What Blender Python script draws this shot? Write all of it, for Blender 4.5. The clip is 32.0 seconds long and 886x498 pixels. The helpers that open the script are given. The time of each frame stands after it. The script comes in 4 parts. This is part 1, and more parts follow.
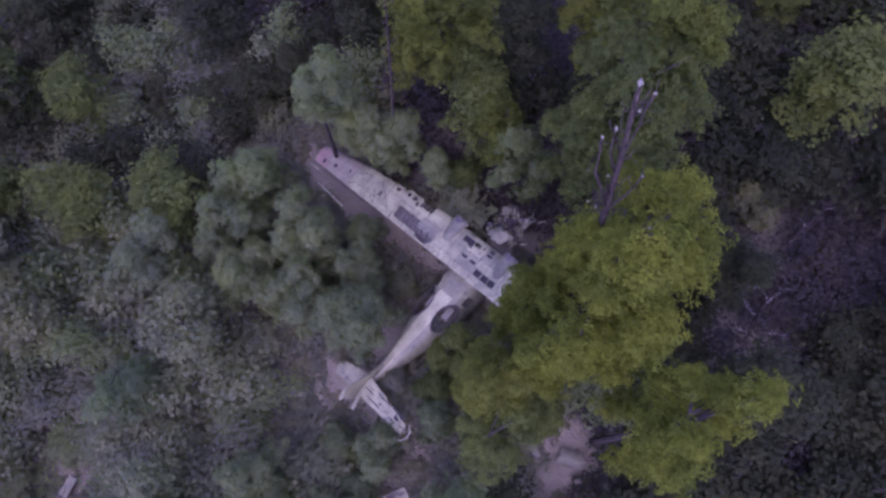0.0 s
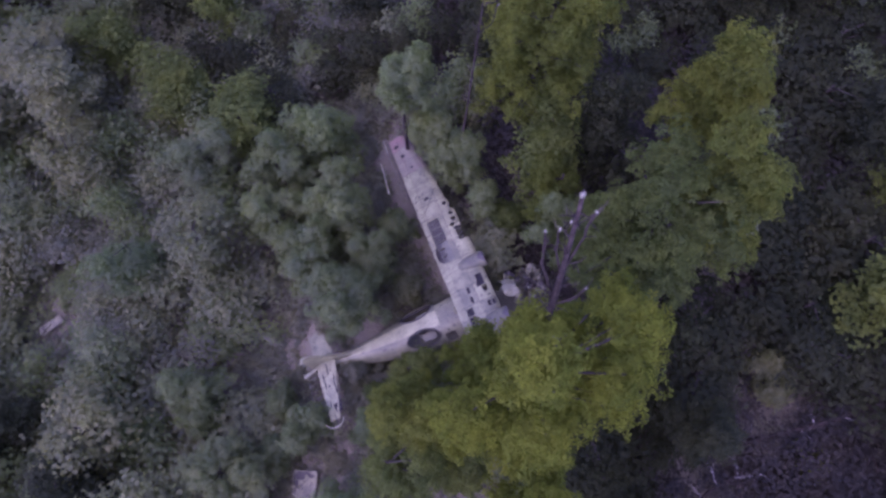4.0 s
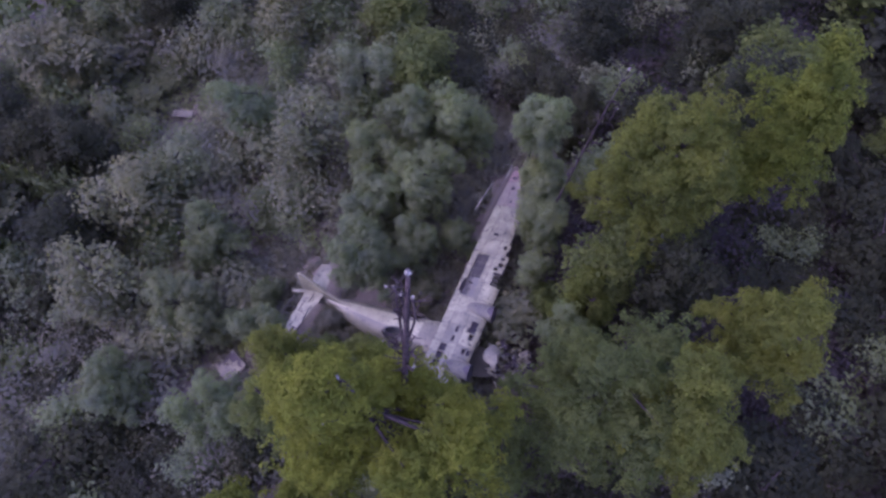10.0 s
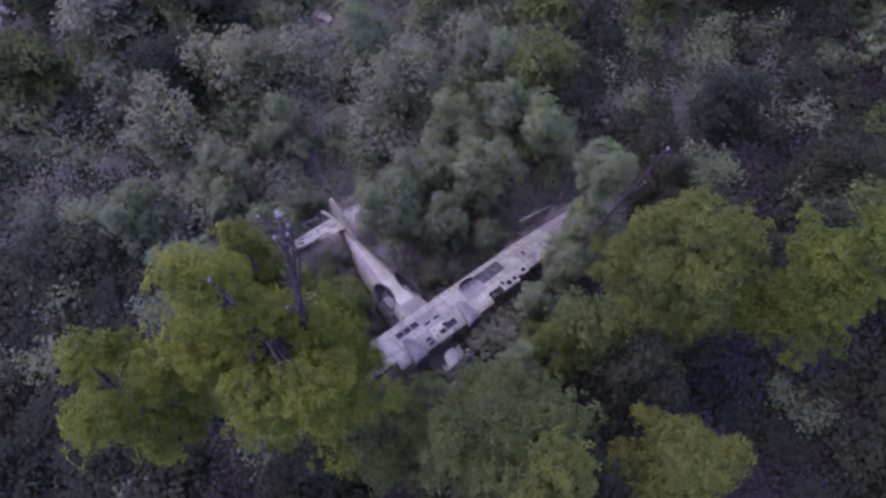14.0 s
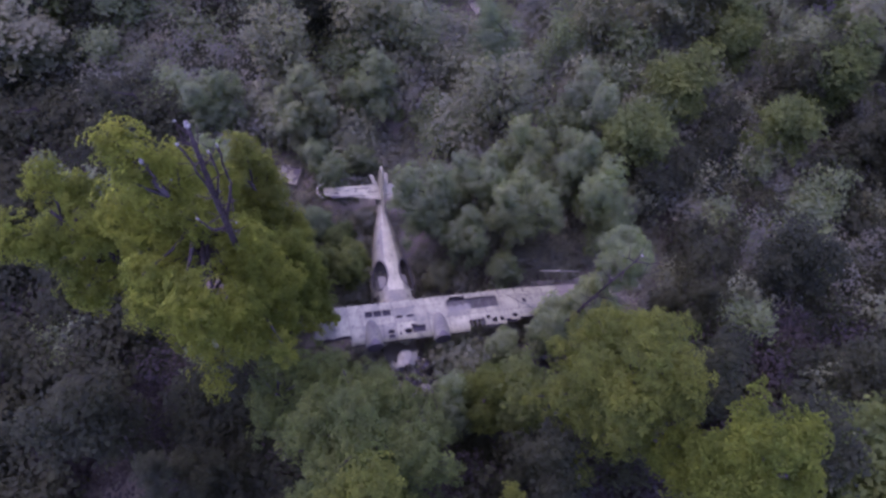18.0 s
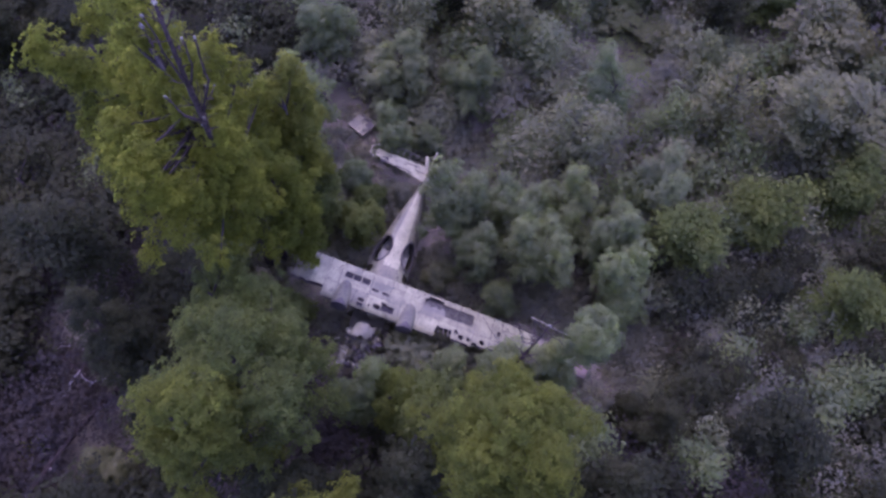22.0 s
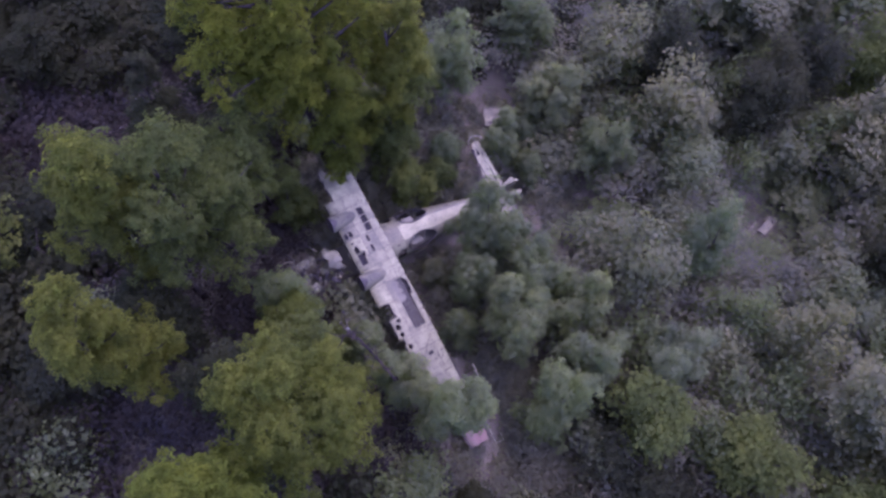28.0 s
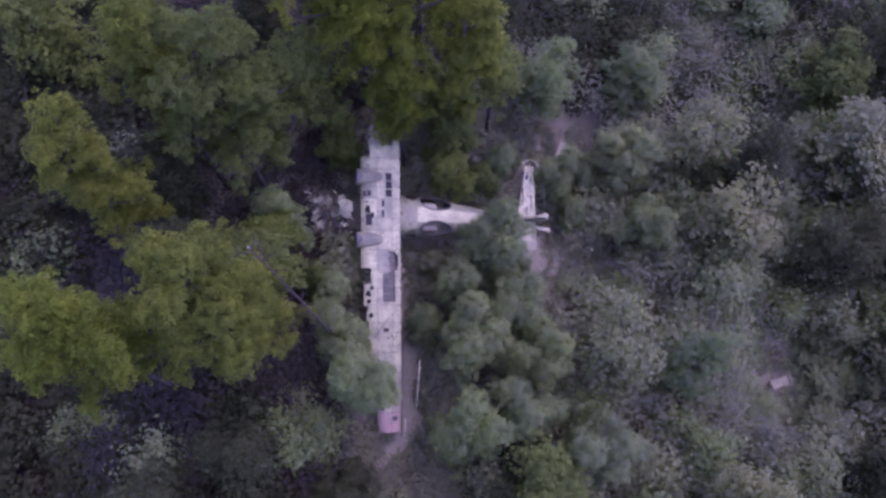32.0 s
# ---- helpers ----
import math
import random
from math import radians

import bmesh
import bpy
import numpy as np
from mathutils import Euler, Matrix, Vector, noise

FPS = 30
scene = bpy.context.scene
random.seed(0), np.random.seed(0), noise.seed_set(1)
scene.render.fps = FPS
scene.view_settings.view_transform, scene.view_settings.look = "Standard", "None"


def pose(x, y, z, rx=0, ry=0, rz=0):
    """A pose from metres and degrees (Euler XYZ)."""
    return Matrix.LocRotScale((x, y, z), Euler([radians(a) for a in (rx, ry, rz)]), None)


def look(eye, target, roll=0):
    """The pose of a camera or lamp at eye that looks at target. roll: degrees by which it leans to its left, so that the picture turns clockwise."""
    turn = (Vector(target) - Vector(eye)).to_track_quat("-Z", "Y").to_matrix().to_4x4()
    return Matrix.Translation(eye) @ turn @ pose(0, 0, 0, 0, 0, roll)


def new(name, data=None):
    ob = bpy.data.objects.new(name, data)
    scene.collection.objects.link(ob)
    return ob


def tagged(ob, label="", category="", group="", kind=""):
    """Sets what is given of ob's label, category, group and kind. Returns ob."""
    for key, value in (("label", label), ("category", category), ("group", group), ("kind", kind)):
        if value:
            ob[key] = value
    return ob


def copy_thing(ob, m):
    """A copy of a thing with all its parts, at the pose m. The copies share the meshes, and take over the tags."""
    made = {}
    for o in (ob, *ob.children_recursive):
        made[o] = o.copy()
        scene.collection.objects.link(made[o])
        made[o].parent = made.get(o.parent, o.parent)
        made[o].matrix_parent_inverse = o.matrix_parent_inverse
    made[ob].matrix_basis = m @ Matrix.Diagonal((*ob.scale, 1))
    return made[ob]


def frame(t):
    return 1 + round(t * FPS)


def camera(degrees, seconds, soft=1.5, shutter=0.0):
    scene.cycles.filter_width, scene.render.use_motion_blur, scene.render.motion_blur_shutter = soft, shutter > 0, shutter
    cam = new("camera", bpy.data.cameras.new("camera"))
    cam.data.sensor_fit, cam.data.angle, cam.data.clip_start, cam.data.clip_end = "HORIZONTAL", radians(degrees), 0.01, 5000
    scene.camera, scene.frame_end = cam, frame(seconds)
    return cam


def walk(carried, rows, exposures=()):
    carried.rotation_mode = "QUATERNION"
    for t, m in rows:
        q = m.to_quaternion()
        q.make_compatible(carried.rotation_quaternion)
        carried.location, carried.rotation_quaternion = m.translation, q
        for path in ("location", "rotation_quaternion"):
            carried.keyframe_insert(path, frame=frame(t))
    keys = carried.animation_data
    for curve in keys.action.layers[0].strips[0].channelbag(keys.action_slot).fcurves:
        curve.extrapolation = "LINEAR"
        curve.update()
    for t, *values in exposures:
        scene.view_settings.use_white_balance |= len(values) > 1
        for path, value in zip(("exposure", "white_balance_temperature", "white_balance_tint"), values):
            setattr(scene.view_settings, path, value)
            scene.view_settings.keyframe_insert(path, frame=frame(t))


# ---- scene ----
cam = camera(64.88, 32.0, soft=2.8)
# A level orbit: seconds, x, y, z, heading, degrees below the horizon, lean
PATH = [
    (0, 8.190, -11.433, 49.399, 42.55, 71.95, 0.56),
    (1, 9.109, -10.220, 49.460, 49.35, 71.72, 0.45),
    (2, 9.840, -8.834, 49.485, 55.92, 71.49, 0.42),
    (3, 10.439, -7.403, 49.499, 62.68, 71.31, 0.41),
    (4, 10.910, -5.956, 49.515, 69.64, 70.97, 0.38),
    (5, 11.232, -4.479, 49.539, 76.72, 70.84, 0.32),
    (6, 11.381, -2.952, 49.574, 83.85, 70.62, 0.23),
    (7, 11.341, -1.373, 49.616, 91.04, 70.41, 0.12),
    (8, 11.106, 0.245, 49.664, 98.27, 70.17, -0.01),
    (9, 10.677, 1.872, 49.713, 105.55, 69.94, -0.13),
    (10, 10.061, 3.468, 49.758, 112.85, 69.96, -0.24),
    (11, 9.268, 4.993, 49.796, 120.14, 70.37, -0.32),
    (12, 8.310, 6.410, 49.824, 127.38, 70.94, -0.36),
    (13, 7.195, 7.690, 49.840, 134.55, 71.33, -0.36),
    (14, 5.931, 8.816, 49.845, 141.62, 71.15, -0.31),
    (15, 4.525, 9.780, 49.840, 148.63, 71.12, -0.23),
    (16, 2.986, 10.579, 49.825, 155.58, 70.95, -0.11),
    (17, 1.326, 11.214, 49.805, 162.50, 70.69, 0.03),
    (18, -0.437, 11.682, 49.781, 169.42, 70.49, 0.18),
    (19, -2.282, 11.976, 49.757, 176.35, 70.40, 0.32),
    (20, -4.178, 12.080, 49.735, 183.28, 70.22, 0.44),
    (21, -6.092, 11.970, 49.718, 190.22, 70.10, 0.53),
    (22, -7.987, 11.618, 49.708, 197.18, 69.96, 0.57),
    (23, -9.830, 10.997, 49.706, 204.17, 69.81, 0.55),
    (24, -11.596, 10.092, 49.711, 211.26, 69.80, 0.48),
    (25, -13.268, 8.904, 49.725, 218.50, 69.77, 0.36),
    (26, -14.843, 7.460, 49.746, 225.94, 69.68, 0.20),
    (27, -16.326, 5.816, 49.777, 233.52, 69.63, 0.02),
    (28, -17.720, 4.048, 49.819, 241.07, 69.58, -0.14),
    (29, -19.002, 2.236, 49.877, 248.29, 69.38, -0.23),
    (30, -20.084, 0.419, 49.961, 254.90, 68.93, -0.21),
    (31, -20.756, -1.474, 50.086, 261.10, 68.47, 0.01),
    (32, -20.590, -3.737, 50.275, 268.47, 69.29, 0.49),
]
walk(cam, [(t, pose(x, y, z, 90 - down, 0, heading) @ pose(0, 0, 0, 0, 0, lean)) for t, x, y, z, heading, down, lean in PATH],
     [(0, 2.34, 5220, 89), (11, 2.44, 5220, 89), (22, 2.57, 5300, 88), (32, 2.64, 5320, 87)])

# ---- world and light: an overcast sky over forest ----
SUN_EL, SUN_AZ = 62.0, 150.0
world = bpy.data.worlds.new("world")
scene.world = world
world.use_nodes = True
wn = world.node_tree
sky = wn.nodes.new("ShaderNodeTexSky")
sky.sky_type, sky.sun_disc = "NISHITA", False
sky.sun_elevation, sky.sun_rotation = radians(SUN_EL), radians(SUN_AZ)
sky.air_density, sky.dust_density = 1.0, 1.5
background = wn.nodes["Background"]
background.inputs["Strength"].default_value = 0.15
wn.links.new(sky.outputs["Color"], background.inputs["Color"])
sun = new("sun", bpy.data.lights.new("sun", "SUN"))
sun.data.energy, sun.data.angle, sun.data.color = 0.62, radians(100), (1.0, 0.93, 0.85)
az, el = radians(SUN_AZ), radians(SUN_EL)
sun.matrix_world = look((0, 0, 0), (-math.sin(az) * math.cos(el), -math.cos(az) * math.cos(el), -math.sin(el)))


# ---- materials ----
def material(name):
    m = bpy.data.materials.new(name)
    m.use_nodes = True
    return m, m.node_tree, m.node_tree.nodes["Principled BSDF"]


def ramp(nt, fac, stops):
    r = nt.nodes.new("ShaderNodeValToRGB")
    els = r.color_ramp.elements
    while len(els) < len(stops):
        els.new(0.5)
    for e, (p, c) in zip(els, stops):
        e.position, e.color = p, (*c, 1)
    nt.links.new(fac, r.inputs[0])
    return r.outputs[0]


def noise_tex(nt, scale, detail=4.0, rough=0.6, space="Object"):
    co = nt.nodes.new("ShaderNodeTexCoord")
    n = nt.nodes.new("ShaderNodeTexNoise")
    n.inputs["Scale"].default_value, n.inputs["Detail"].default_value, n.inputs["Roughness"].default_value = scale, detail, rough
    nt.links.new(co.outputs[space], n.inputs["Vector"])
    return n.outputs["Fac"]


def blend(nt, fac, a, b, mode="MIX"):
    m = nt.nodes.new("ShaderNodeMix")
    m.data_type, m.blend_type = "RGBA", mode
    for sock, v in ((m.inputs[0], fac), (m.inputs[6], a), (m.inputs[7], b)):
        if hasattr(v, "is_linked"):
            nt.links.new(v, sock)
        else:
            sock.default_value = v if isinstance(v, float) else (*v, 1)
    return m.outputs[2]


def bump(nt, bsdf, height, strength, distance):
    b = nt.nodes.new("ShaderNodeBump")
    b.inputs["Strength"].default_value, b.inputs["Distance"].default_value = strength, distance
    nt.links.new(height, b.inputs["Height"])
    nt.links.new(b.outputs[0], bsdf.inputs["Normal"])


def leaf_material(name, dark, mid, light, veil=0.02, rough=0.7, through_light=0.6):
    """Leaves: a tone for each leaf, drifting in patches over the crown and from tree to tree; a share of pale gloss
    laid over them stands in for haze.
    """
    m, nt, bsdf = material(name)
    geo = nt.nodes.new("ShaderNodeNewGeometry")
    leaf = ramp(nt, geo.outputs["Random Per Island"], [(0.0, dark), (0.5, mid), (1.0, light)])
    patch = ramp(nt, noise_tex(nt, 0.55, 3.0), [(0.35, (0.7, 0.76, 0.82)), (0.7, (1.24, 1.18, 1.0))])
    col = blend(nt, 1.0, leaf, patch, "MULTIPLY")
    info = nt.nodes.new("ShaderNodeObjectInfo")
    tree = ramp(nt, info.outputs["Random"], [(0.0, (0.84, 0.88, 0.92)), (0.5, (1.0, 1.0, 1.0)), (1.0, (1.16, 1.1, 0.98))])
    col = blend(nt, 1.0, col, tree, "MULTIPLY")
    nt.links.new(col, bsdf.inputs["Base Color"])
    bsdf.inputs["Roughness"].default_value = 0.8
    bsdf.inputs["Specular IOR Level"].default_value = 0.04
    tr = nt.nodes.new("ShaderNodeBsdfTranslucent")
    nt.links.new(blend(nt, 1.0, col, (2.0, 2.0, 2.0), "MULTIPLY"), tr.inputs["Color"])
    mix = nt.nodes.new("ShaderNodeMixShader")
    mix.inputs[0].default_value = through_light
    nt.links.new(bsdf.outputs[0], mix.inputs[1])
    nt.links.new(tr.outputs[0], mix.inputs[2])
    # Pale gloss mixed over the leaves stands in for haze.
    gloss_veil = nt.nodes.new("ShaderNodeBsdfAnisotropic")
    gloss_veil.inputs["Color"].default_value, gloss_veil.inputs["Roughness"].default_value = (0.95, 0.95, 0.95, 1), rough
    hazed = nt.nodes.new("ShaderNodeMixShader")
    hazed.inputs[0].default_value = veil
    nt.links.new(mix.outputs[0], hazed.inputs[1])
    nt.links.new(gloss_veil.outputs[0], hazed.inputs[2])
    nt.links.new(hazed.outputs[0], nt.nodes["Material Output"].inputs["Surface"])
    return m


def leaves(name, colour, spread=0.16, veil=0.015):
    tone = [tuple(c * k for c in colour) for k in (1 - spread, 1.0, 1 + spread)]
    return leaf_material(name, *tone, veil)


LEAF_LIME = leaves("lime_green_leaves", (0.072, 0.094, 0.009), 0.22, 0.001)
LEAF_YELLOW = leaves("yellow_green_leaves", (0.064, 0.084, 0.01), 0.2, 0.002)
LEAF_GREEN = leaves("broad_green_leaves", (0.058, 0.081, 0.014), 0.2, 0.003)
LEAF_MID = leaves("mid_green_leaves", (0.062, 0.096, 0.017), 0.1)
LEAF_OLIVE = leaves("olive_leaves", (0.069, 0.099, 0.018), 0.1)
# Olive paled so that its colour carries the haze behind the tail.
LEAF_PALED = leaves("pale_olive_leaves", (0.074, 0.102, 0.025), 0.08, 0.015)
# Dark green, darkened further to put shade into the leaf colour.
LEAF_DARKENED = leaves("dark_green_leaves", (0.026, 0.033, 0.011), 0.2, 0.003)
LEAF_BROWN = leaves("brown_olive_leaves", (0.074, 0.088, 0.018), 0.1)
# Fern colour greyed and lifted to stand in for haze between trees.
LEAF_HAZE_FERN = leaves("fern_leaves", (0.073, 0.085, 0.036), 0.05)
# Brush greyed so that its colour holds the haze of the low ground.
LEAF_HAZE_BRUSH = leaves("dull_bracken", (0.075, 0.088, 0.04), 0.05, 0.012)
# Dark tone paints the deep shade of the gaps into the leaves.
LEAF_SHADED_BRUSH = leaves("deep_shade_bracken", (0.037, 0.035, 0.024), 0.2, 0.004)
# Young leaves paled too, so the thicket's colour carries haze.
LEAF_YOUNG = leaves("young_dull_leaves", (0.086, 0.108, 0.036), 0.06, 0.015)


def bark(name, dark, light, scale=2.0):
    m, nt, bsdf = material(name)
    nt.links.new(ramp(nt, noise_tex(nt, scale, 6.0), [(0.35, dark), (0.65, light)]), bsdf.inputs["Base Color"])
    bsdf.inputs["Roughness"].default_value = 0.85
    bsdf.inputs["Specular IOR Level"].default_value = 0.05
    bump(nt, bsdf, noise_tex(nt, 14.0, 4.0), 0.6, 0.03)
    return m


BARK = bark("dark_bark", (0.016, 0.014, 0.01), (0.045, 0.04, 0.03))
SNAG_BARK = bark("dead_bark", (0.012, 0.01, 0.007), (0.045, 0.037, 0.027), 5.0)
TUFT = bark("pale_lichen", (0.06, 0.063, 0.04), (0.2, 0.21, 0.13), 14.0)
PALE_SNAG = bark("splintered_wood", (0.05, 0.046, 0.036), (0.28, 0.27, 0.22), 6.0)

m, nt, bsdf = material("forest_soil")
# Soil tones lightened to stand in for haze in the gaps.
soil = blend(nt, noise_tex(nt, 0.35, 5.0), (0.073, 0.069, 0.042), (0.112, 0.106, 0.066))
soil = blend(nt, ramp(nt, noise_tex(nt, 1.7, 6.0), [(0.5, (0, 0, 0)), (0.62, (1, 1, 1))]), soil, (0.088, 0.09, 0.047))
nt.links.new(soil, bsdf.inputs["Base Color"])
bsdf.inputs["Roughness"].default_value = 0.85
bump(nt, bsdf, noise_tex(nt, 5.0, 8.0), 0.9, 0.15)
bsdf.inputs["Specular IOR Level"].default_value = 0.1
SOIL = m


def paint(name, base, stain, edge, metal=0.15, rough=0.55, amount=0.5, red=0.0):
    """Old paint on sheet metal: chalky base, stain patches, speckle, chips, dark runs along the chord; red: rust and moss towards the wing tip."""
    m, nt, bsdf = material(name)
    big = ramp(nt, noise_tex(nt, 0.7, 6.0, 0.65), [(0.36, (0, 0, 0)), (0.6, (1, 1, 1))])
    col = blend(nt, big, base, tuple(b * (1 - amount) + s * amount for b, s in zip(base, stain)))
    co = nt.nodes.new("ShaderNodeTexCoord")
    mp = nt.nodes.new("ShaderNodeMapping")
    mp.inputs["Scale"].default_value = (5.0, 0.7, 2.0)
    nt.links.new(co.outputs["Object"], mp.inputs["Vector"])
    run = nt.nodes.new("ShaderNodeTexNoise")
    run.inputs["Scale"].default_value, run.inputs["Detail"].default_value = 1.6, 5.0
    nt.links.new(mp.outputs[0], run.inputs["Vector"])
    col = blend(nt, ramp(nt, run.outputs["Fac"], [(0.52, (0, 0, 0)), (0.8, (0.6, 0.6, 0.6))]), col, stain)
    fine = ramp(nt, noise_tex(nt, 8.0, 6.0, 0.7), [(0.53, (0, 0, 0)), (0.7, (0.6, 0.6, 0.6))])
    col = blend(nt, fine, col, stain)
    chips = ramp(nt, noise_tex(nt, 3.6, 8.0, 0.75), [(0.6, (0, 0, 0)), (0.635, (1, 1, 1))])
    col = blend(nt, chips, col, edge)
    if red:
        rust = ramp(nt, noise_tex(nt, 1.1, 6.0, 0.7), [(0.4, (0, 0, 0)), (0.6, (red, red, red))])
        col = blend(nt, rust, col, (0.17, 0.085, 0.065))
    info = nt.nodes.new("ShaderNodeObjectInfo")
    shade = ramp(nt, info.outputs["Random"], [(0.0, (0.8, 0.8, 0.81)), (1.0, (1.06, 1.06, 1.05))])
    col = blend(nt, 1.0, col, shade, "MULTIPLY")
    nt.links.new(col, bsdf.inputs["Base Color"])
    bsdf.inputs["Metallic"].default_value, bsdf.inputs["Roughness"].default_value = metal, rough
    bsdf.inputs["Specular IOR Level"].default_value = 0.25
    bump(nt, bsdf, noise_tex(nt, 3.0, 5.0), 0.3, 0.04)
    return m


WHITE = paint("chalky_white_paint", (0.178, 0.186, 0.086), (0.05, 0.053, 0.027), (0.022, 0.022, 0.015), amount=0.6)
GREY = paint("stained_grey_paint", (0.14, 0.147, 0.07), (0.052, 0.054, 0.03), (0.034, 0.032, 0.026), amount=0.65)
# Paler for the strip along the hull's top, darker for its sides.
HULL_TOP = paint("pale_hull_top_paint", (0.225, 0.235, 0.11), (0.084, 0.09, 0.044), (0.035, 0.035, 0.026), amount=0.5)
SIDE = paint("grey_white_paint", (0.128, 0.134, 0.065), (0.045, 0.048, 0.027), (0.024, 0.024, 0.018), amount=0.7)
TIP_PAINT = paint("reddened_white_paint", (0.145, 0.144, 0.074), (0.075, 0.07, 0.045), (0.05, 0.045, 0.035), red=0.22)
RUST_PAINT = paint("red_rust_paint", (0.145, 0.126, 0.072), (0.07, 0.054, 0.036), (0.052, 0.042, 0.032), red=0.5)
FAIRING = paint("bare_fairing_metal", (0.098, 0.103, 0.05), (0.05, 0.052, 0.032), (0.022, 0.022, 0.017), metal=0.05, rough=0.7, amount=0.8)
INNER = paint("dark_inner_metal", (0.046, 0.045, 0.034), (0.024, 0.023, 0.018), (0.014, 0.014, 0.012), metal=0.1, rough=0.8)
# Near black, to put shade into the hatches and the tailplane's inside.
VOID = paint("near_black_metal", (0.016, 0.015, 0.012), (0.01, 0.01, 0.008), (0.008, 0.008, 0.007), metal=0.0, rough=0.9)
RIB = paint("dull_rib_metal", (0.11, 0.115, 0.064), (0.062, 0.064, 0.042), (0.044, 0.045, 0.036), metal=0.3)
TUBE = paint("pale_tube_metal", (0.32, 0.335, 0.18), (0.22, 0.225, 0.15), (0.15, 0.15, 0.12), metal=0.2, amount=0.3)


# ---- mesh helpers ----
def mesh_of(name, verts, faces, mat=None, smooth=False):
    me = bpy.data.meshes.new(name)
    me.from_pydata([tuple(v) for v in verts], [], [tuple(f) for f in faces])
    if mat:
        me.materials.append(mat)
    if smooth:
        me.polygons.foreach_set("use_smooth", [True] * len(me.polygons))
    return me


def quads_of(name, verts, mat):
    """A mesh of loose quads from an array (n, 4, 3)."""
    n = len(verts)
    me = bpy.data.meshes.new(name)
    me.vertices.add(4 * n)
    me.vertices.foreach_set("co", np.asarray(verts, dtype=np.float32).ravel())
    me.loops.add(4 * n)
    me.loops.foreach_set("vertex_index", np.arange(4 * n, dtype=np.int32))
    me.polygons.add(n)
    me.polygons.foreach_set("loop_start", np.arange(0, 4 * n, 4, dtype=np.int32))
    me.update(calc_edges=True)
    me.materials.append(mat)
    return me


def put(name, me, parent=None, label="", m=None):
    ob = new(name, me)
    if parent is not None:
        ob.parent = parent
    if m is not None:
        ob.matrix_basis = m
    if label:
        ob["label"] = label
    return ob


def part(name, bm, mat, parent, label=""):
    me = bpy.data.meshes.new(name)
    bm.to_mesh(me)
    bm.free()
    me.materials.append(mat)
    return put(name, me, parent, label)


def tubes(paths, sides=6):
    """Tapered tubes along paths of (point, radius), as verts and faces."""
    vs, fs = [], []
    for path in paths:
        base = len(vs)
        pts = [Vector(p) for p, r in path]
        for i, (p, r) in enumerate(path):
            d = (pts[min(i + 1, len(pts) - 1)] - pts[max(i - 1, 0)]).normalized()
            a = d.orthogonal().normalized()
            b = d.cross(a)
            for k in range(sides):
                w = 2 * math.pi * k / sides
                vs.append(pts[i] + (a * math.cos(w) + b * math.sin(w)) * r)
        for i in range(len(path) - 1):
            for k in range(sides):
                q = base + i * sides
                fs.append((q + k, q + (k + 1) % sides, q + sides + (k + 1) % sides, q + sides + k))
        fs.append(tuple(base + k for k in reversed(range(sides))))
        fs.append(tuple(base + (len(path) - 1) * sides + k for k in range(sides)))
    return vs, fs


def tube_part(name, paths, mat, parent, label="", sides=6):
    return put(name, mesh_of(name, *tubes(paths, sides), mat, True), parent, label)


def box_bm(size, m=None, bevel=0.0):
    bm = bmesh.new()
    bmesh.ops.create_cube(bm, size=1.0)
    bmesh.ops.scale(bm, vec=size, verts=bm.verts)
    if bevel:
        bmesh.ops.bevel(bm, geom=list(bm.edges), offset=bevel, segments=2, affect="EDGES")
    if m is not None:
        bmesh.ops.transform(bm, matrix=m, verts=bm.verts)
    return bm


# ---- ground ----
def ground_z(x, y):
    z = -0.4 + 0.17 * y + 0.10 * x
    z = 9 * math.tanh(z / 9)
    return z + 0.35 * noise.noise(Vector((x * 0.09, y * 0.09, 0))) + 0.12 * noise.noise(Vector((x * 0.4, y * 0.4, 3)))


def build_ground():
    near = list(np.linspace(-80, 80, 161))
    far = [-2500, -900, -350, -150]
    line = far + near + [-f for f in reversed(far)]
    n = len(line)
    vs = [(x, y, ground_z(x, y)) for y in line for x in line]
    fs = [(j * n + i, j * n + i + 1, (j + 1) * n + i + 1, (j + 1) * n + i) for j in range(n - 1) for i in range(n - 1)]
    return tagged(put("ground", mesh_of("ground", vs, fs, SOIL, True)), "forest floor of soil and leaf litter, paled for haze", "ground", kind="structure")


build_ground()

# ---- the wreck: a twin-engined flying boat, tail low and leaning to port ----
WRECK_POSE = Matrix.Translation((0, 0, 4.3)) @ Matrix.Rotation(radians(-13.3), 4, "Y") @ Matrix.Rotation(radians(14.0), 4, "X")
wreck = tagged(new("aircraft_wreck"), "weathered white flying boat wreck with stripped engines, lying in forest", "aircraft")
wreck.matrix_basis = WRECK_POSE


def droop(x):
    a = max(0.0, -x - 8.0)
    return -0.05 * a - 0.006 * a * a


def lead_full(x):
    """Front edge of the undamaged wing."""
    return 1.65 if x > -7.0 else 1.65 - (-7.0 - x) * 0.155


def lead(x):
    """Front edge as it is now: torn back in places."""
    n = noise.noise(Vector((x * 2.3, 0.7, 0)))
    if x > 3.75:
        return 1.05 + 0.12 * n
    if x > -4.35:
        return 1.66
    if x > -5.45:
        return 0.92 + 0.18 * n
    if x > -7.0:
        return 1.42 + 0.2 * n
    if x > -8.1:
        return 1.2 + 0.12 * n
    return min(lead_full(x), 1.08 + 0.05 * n)


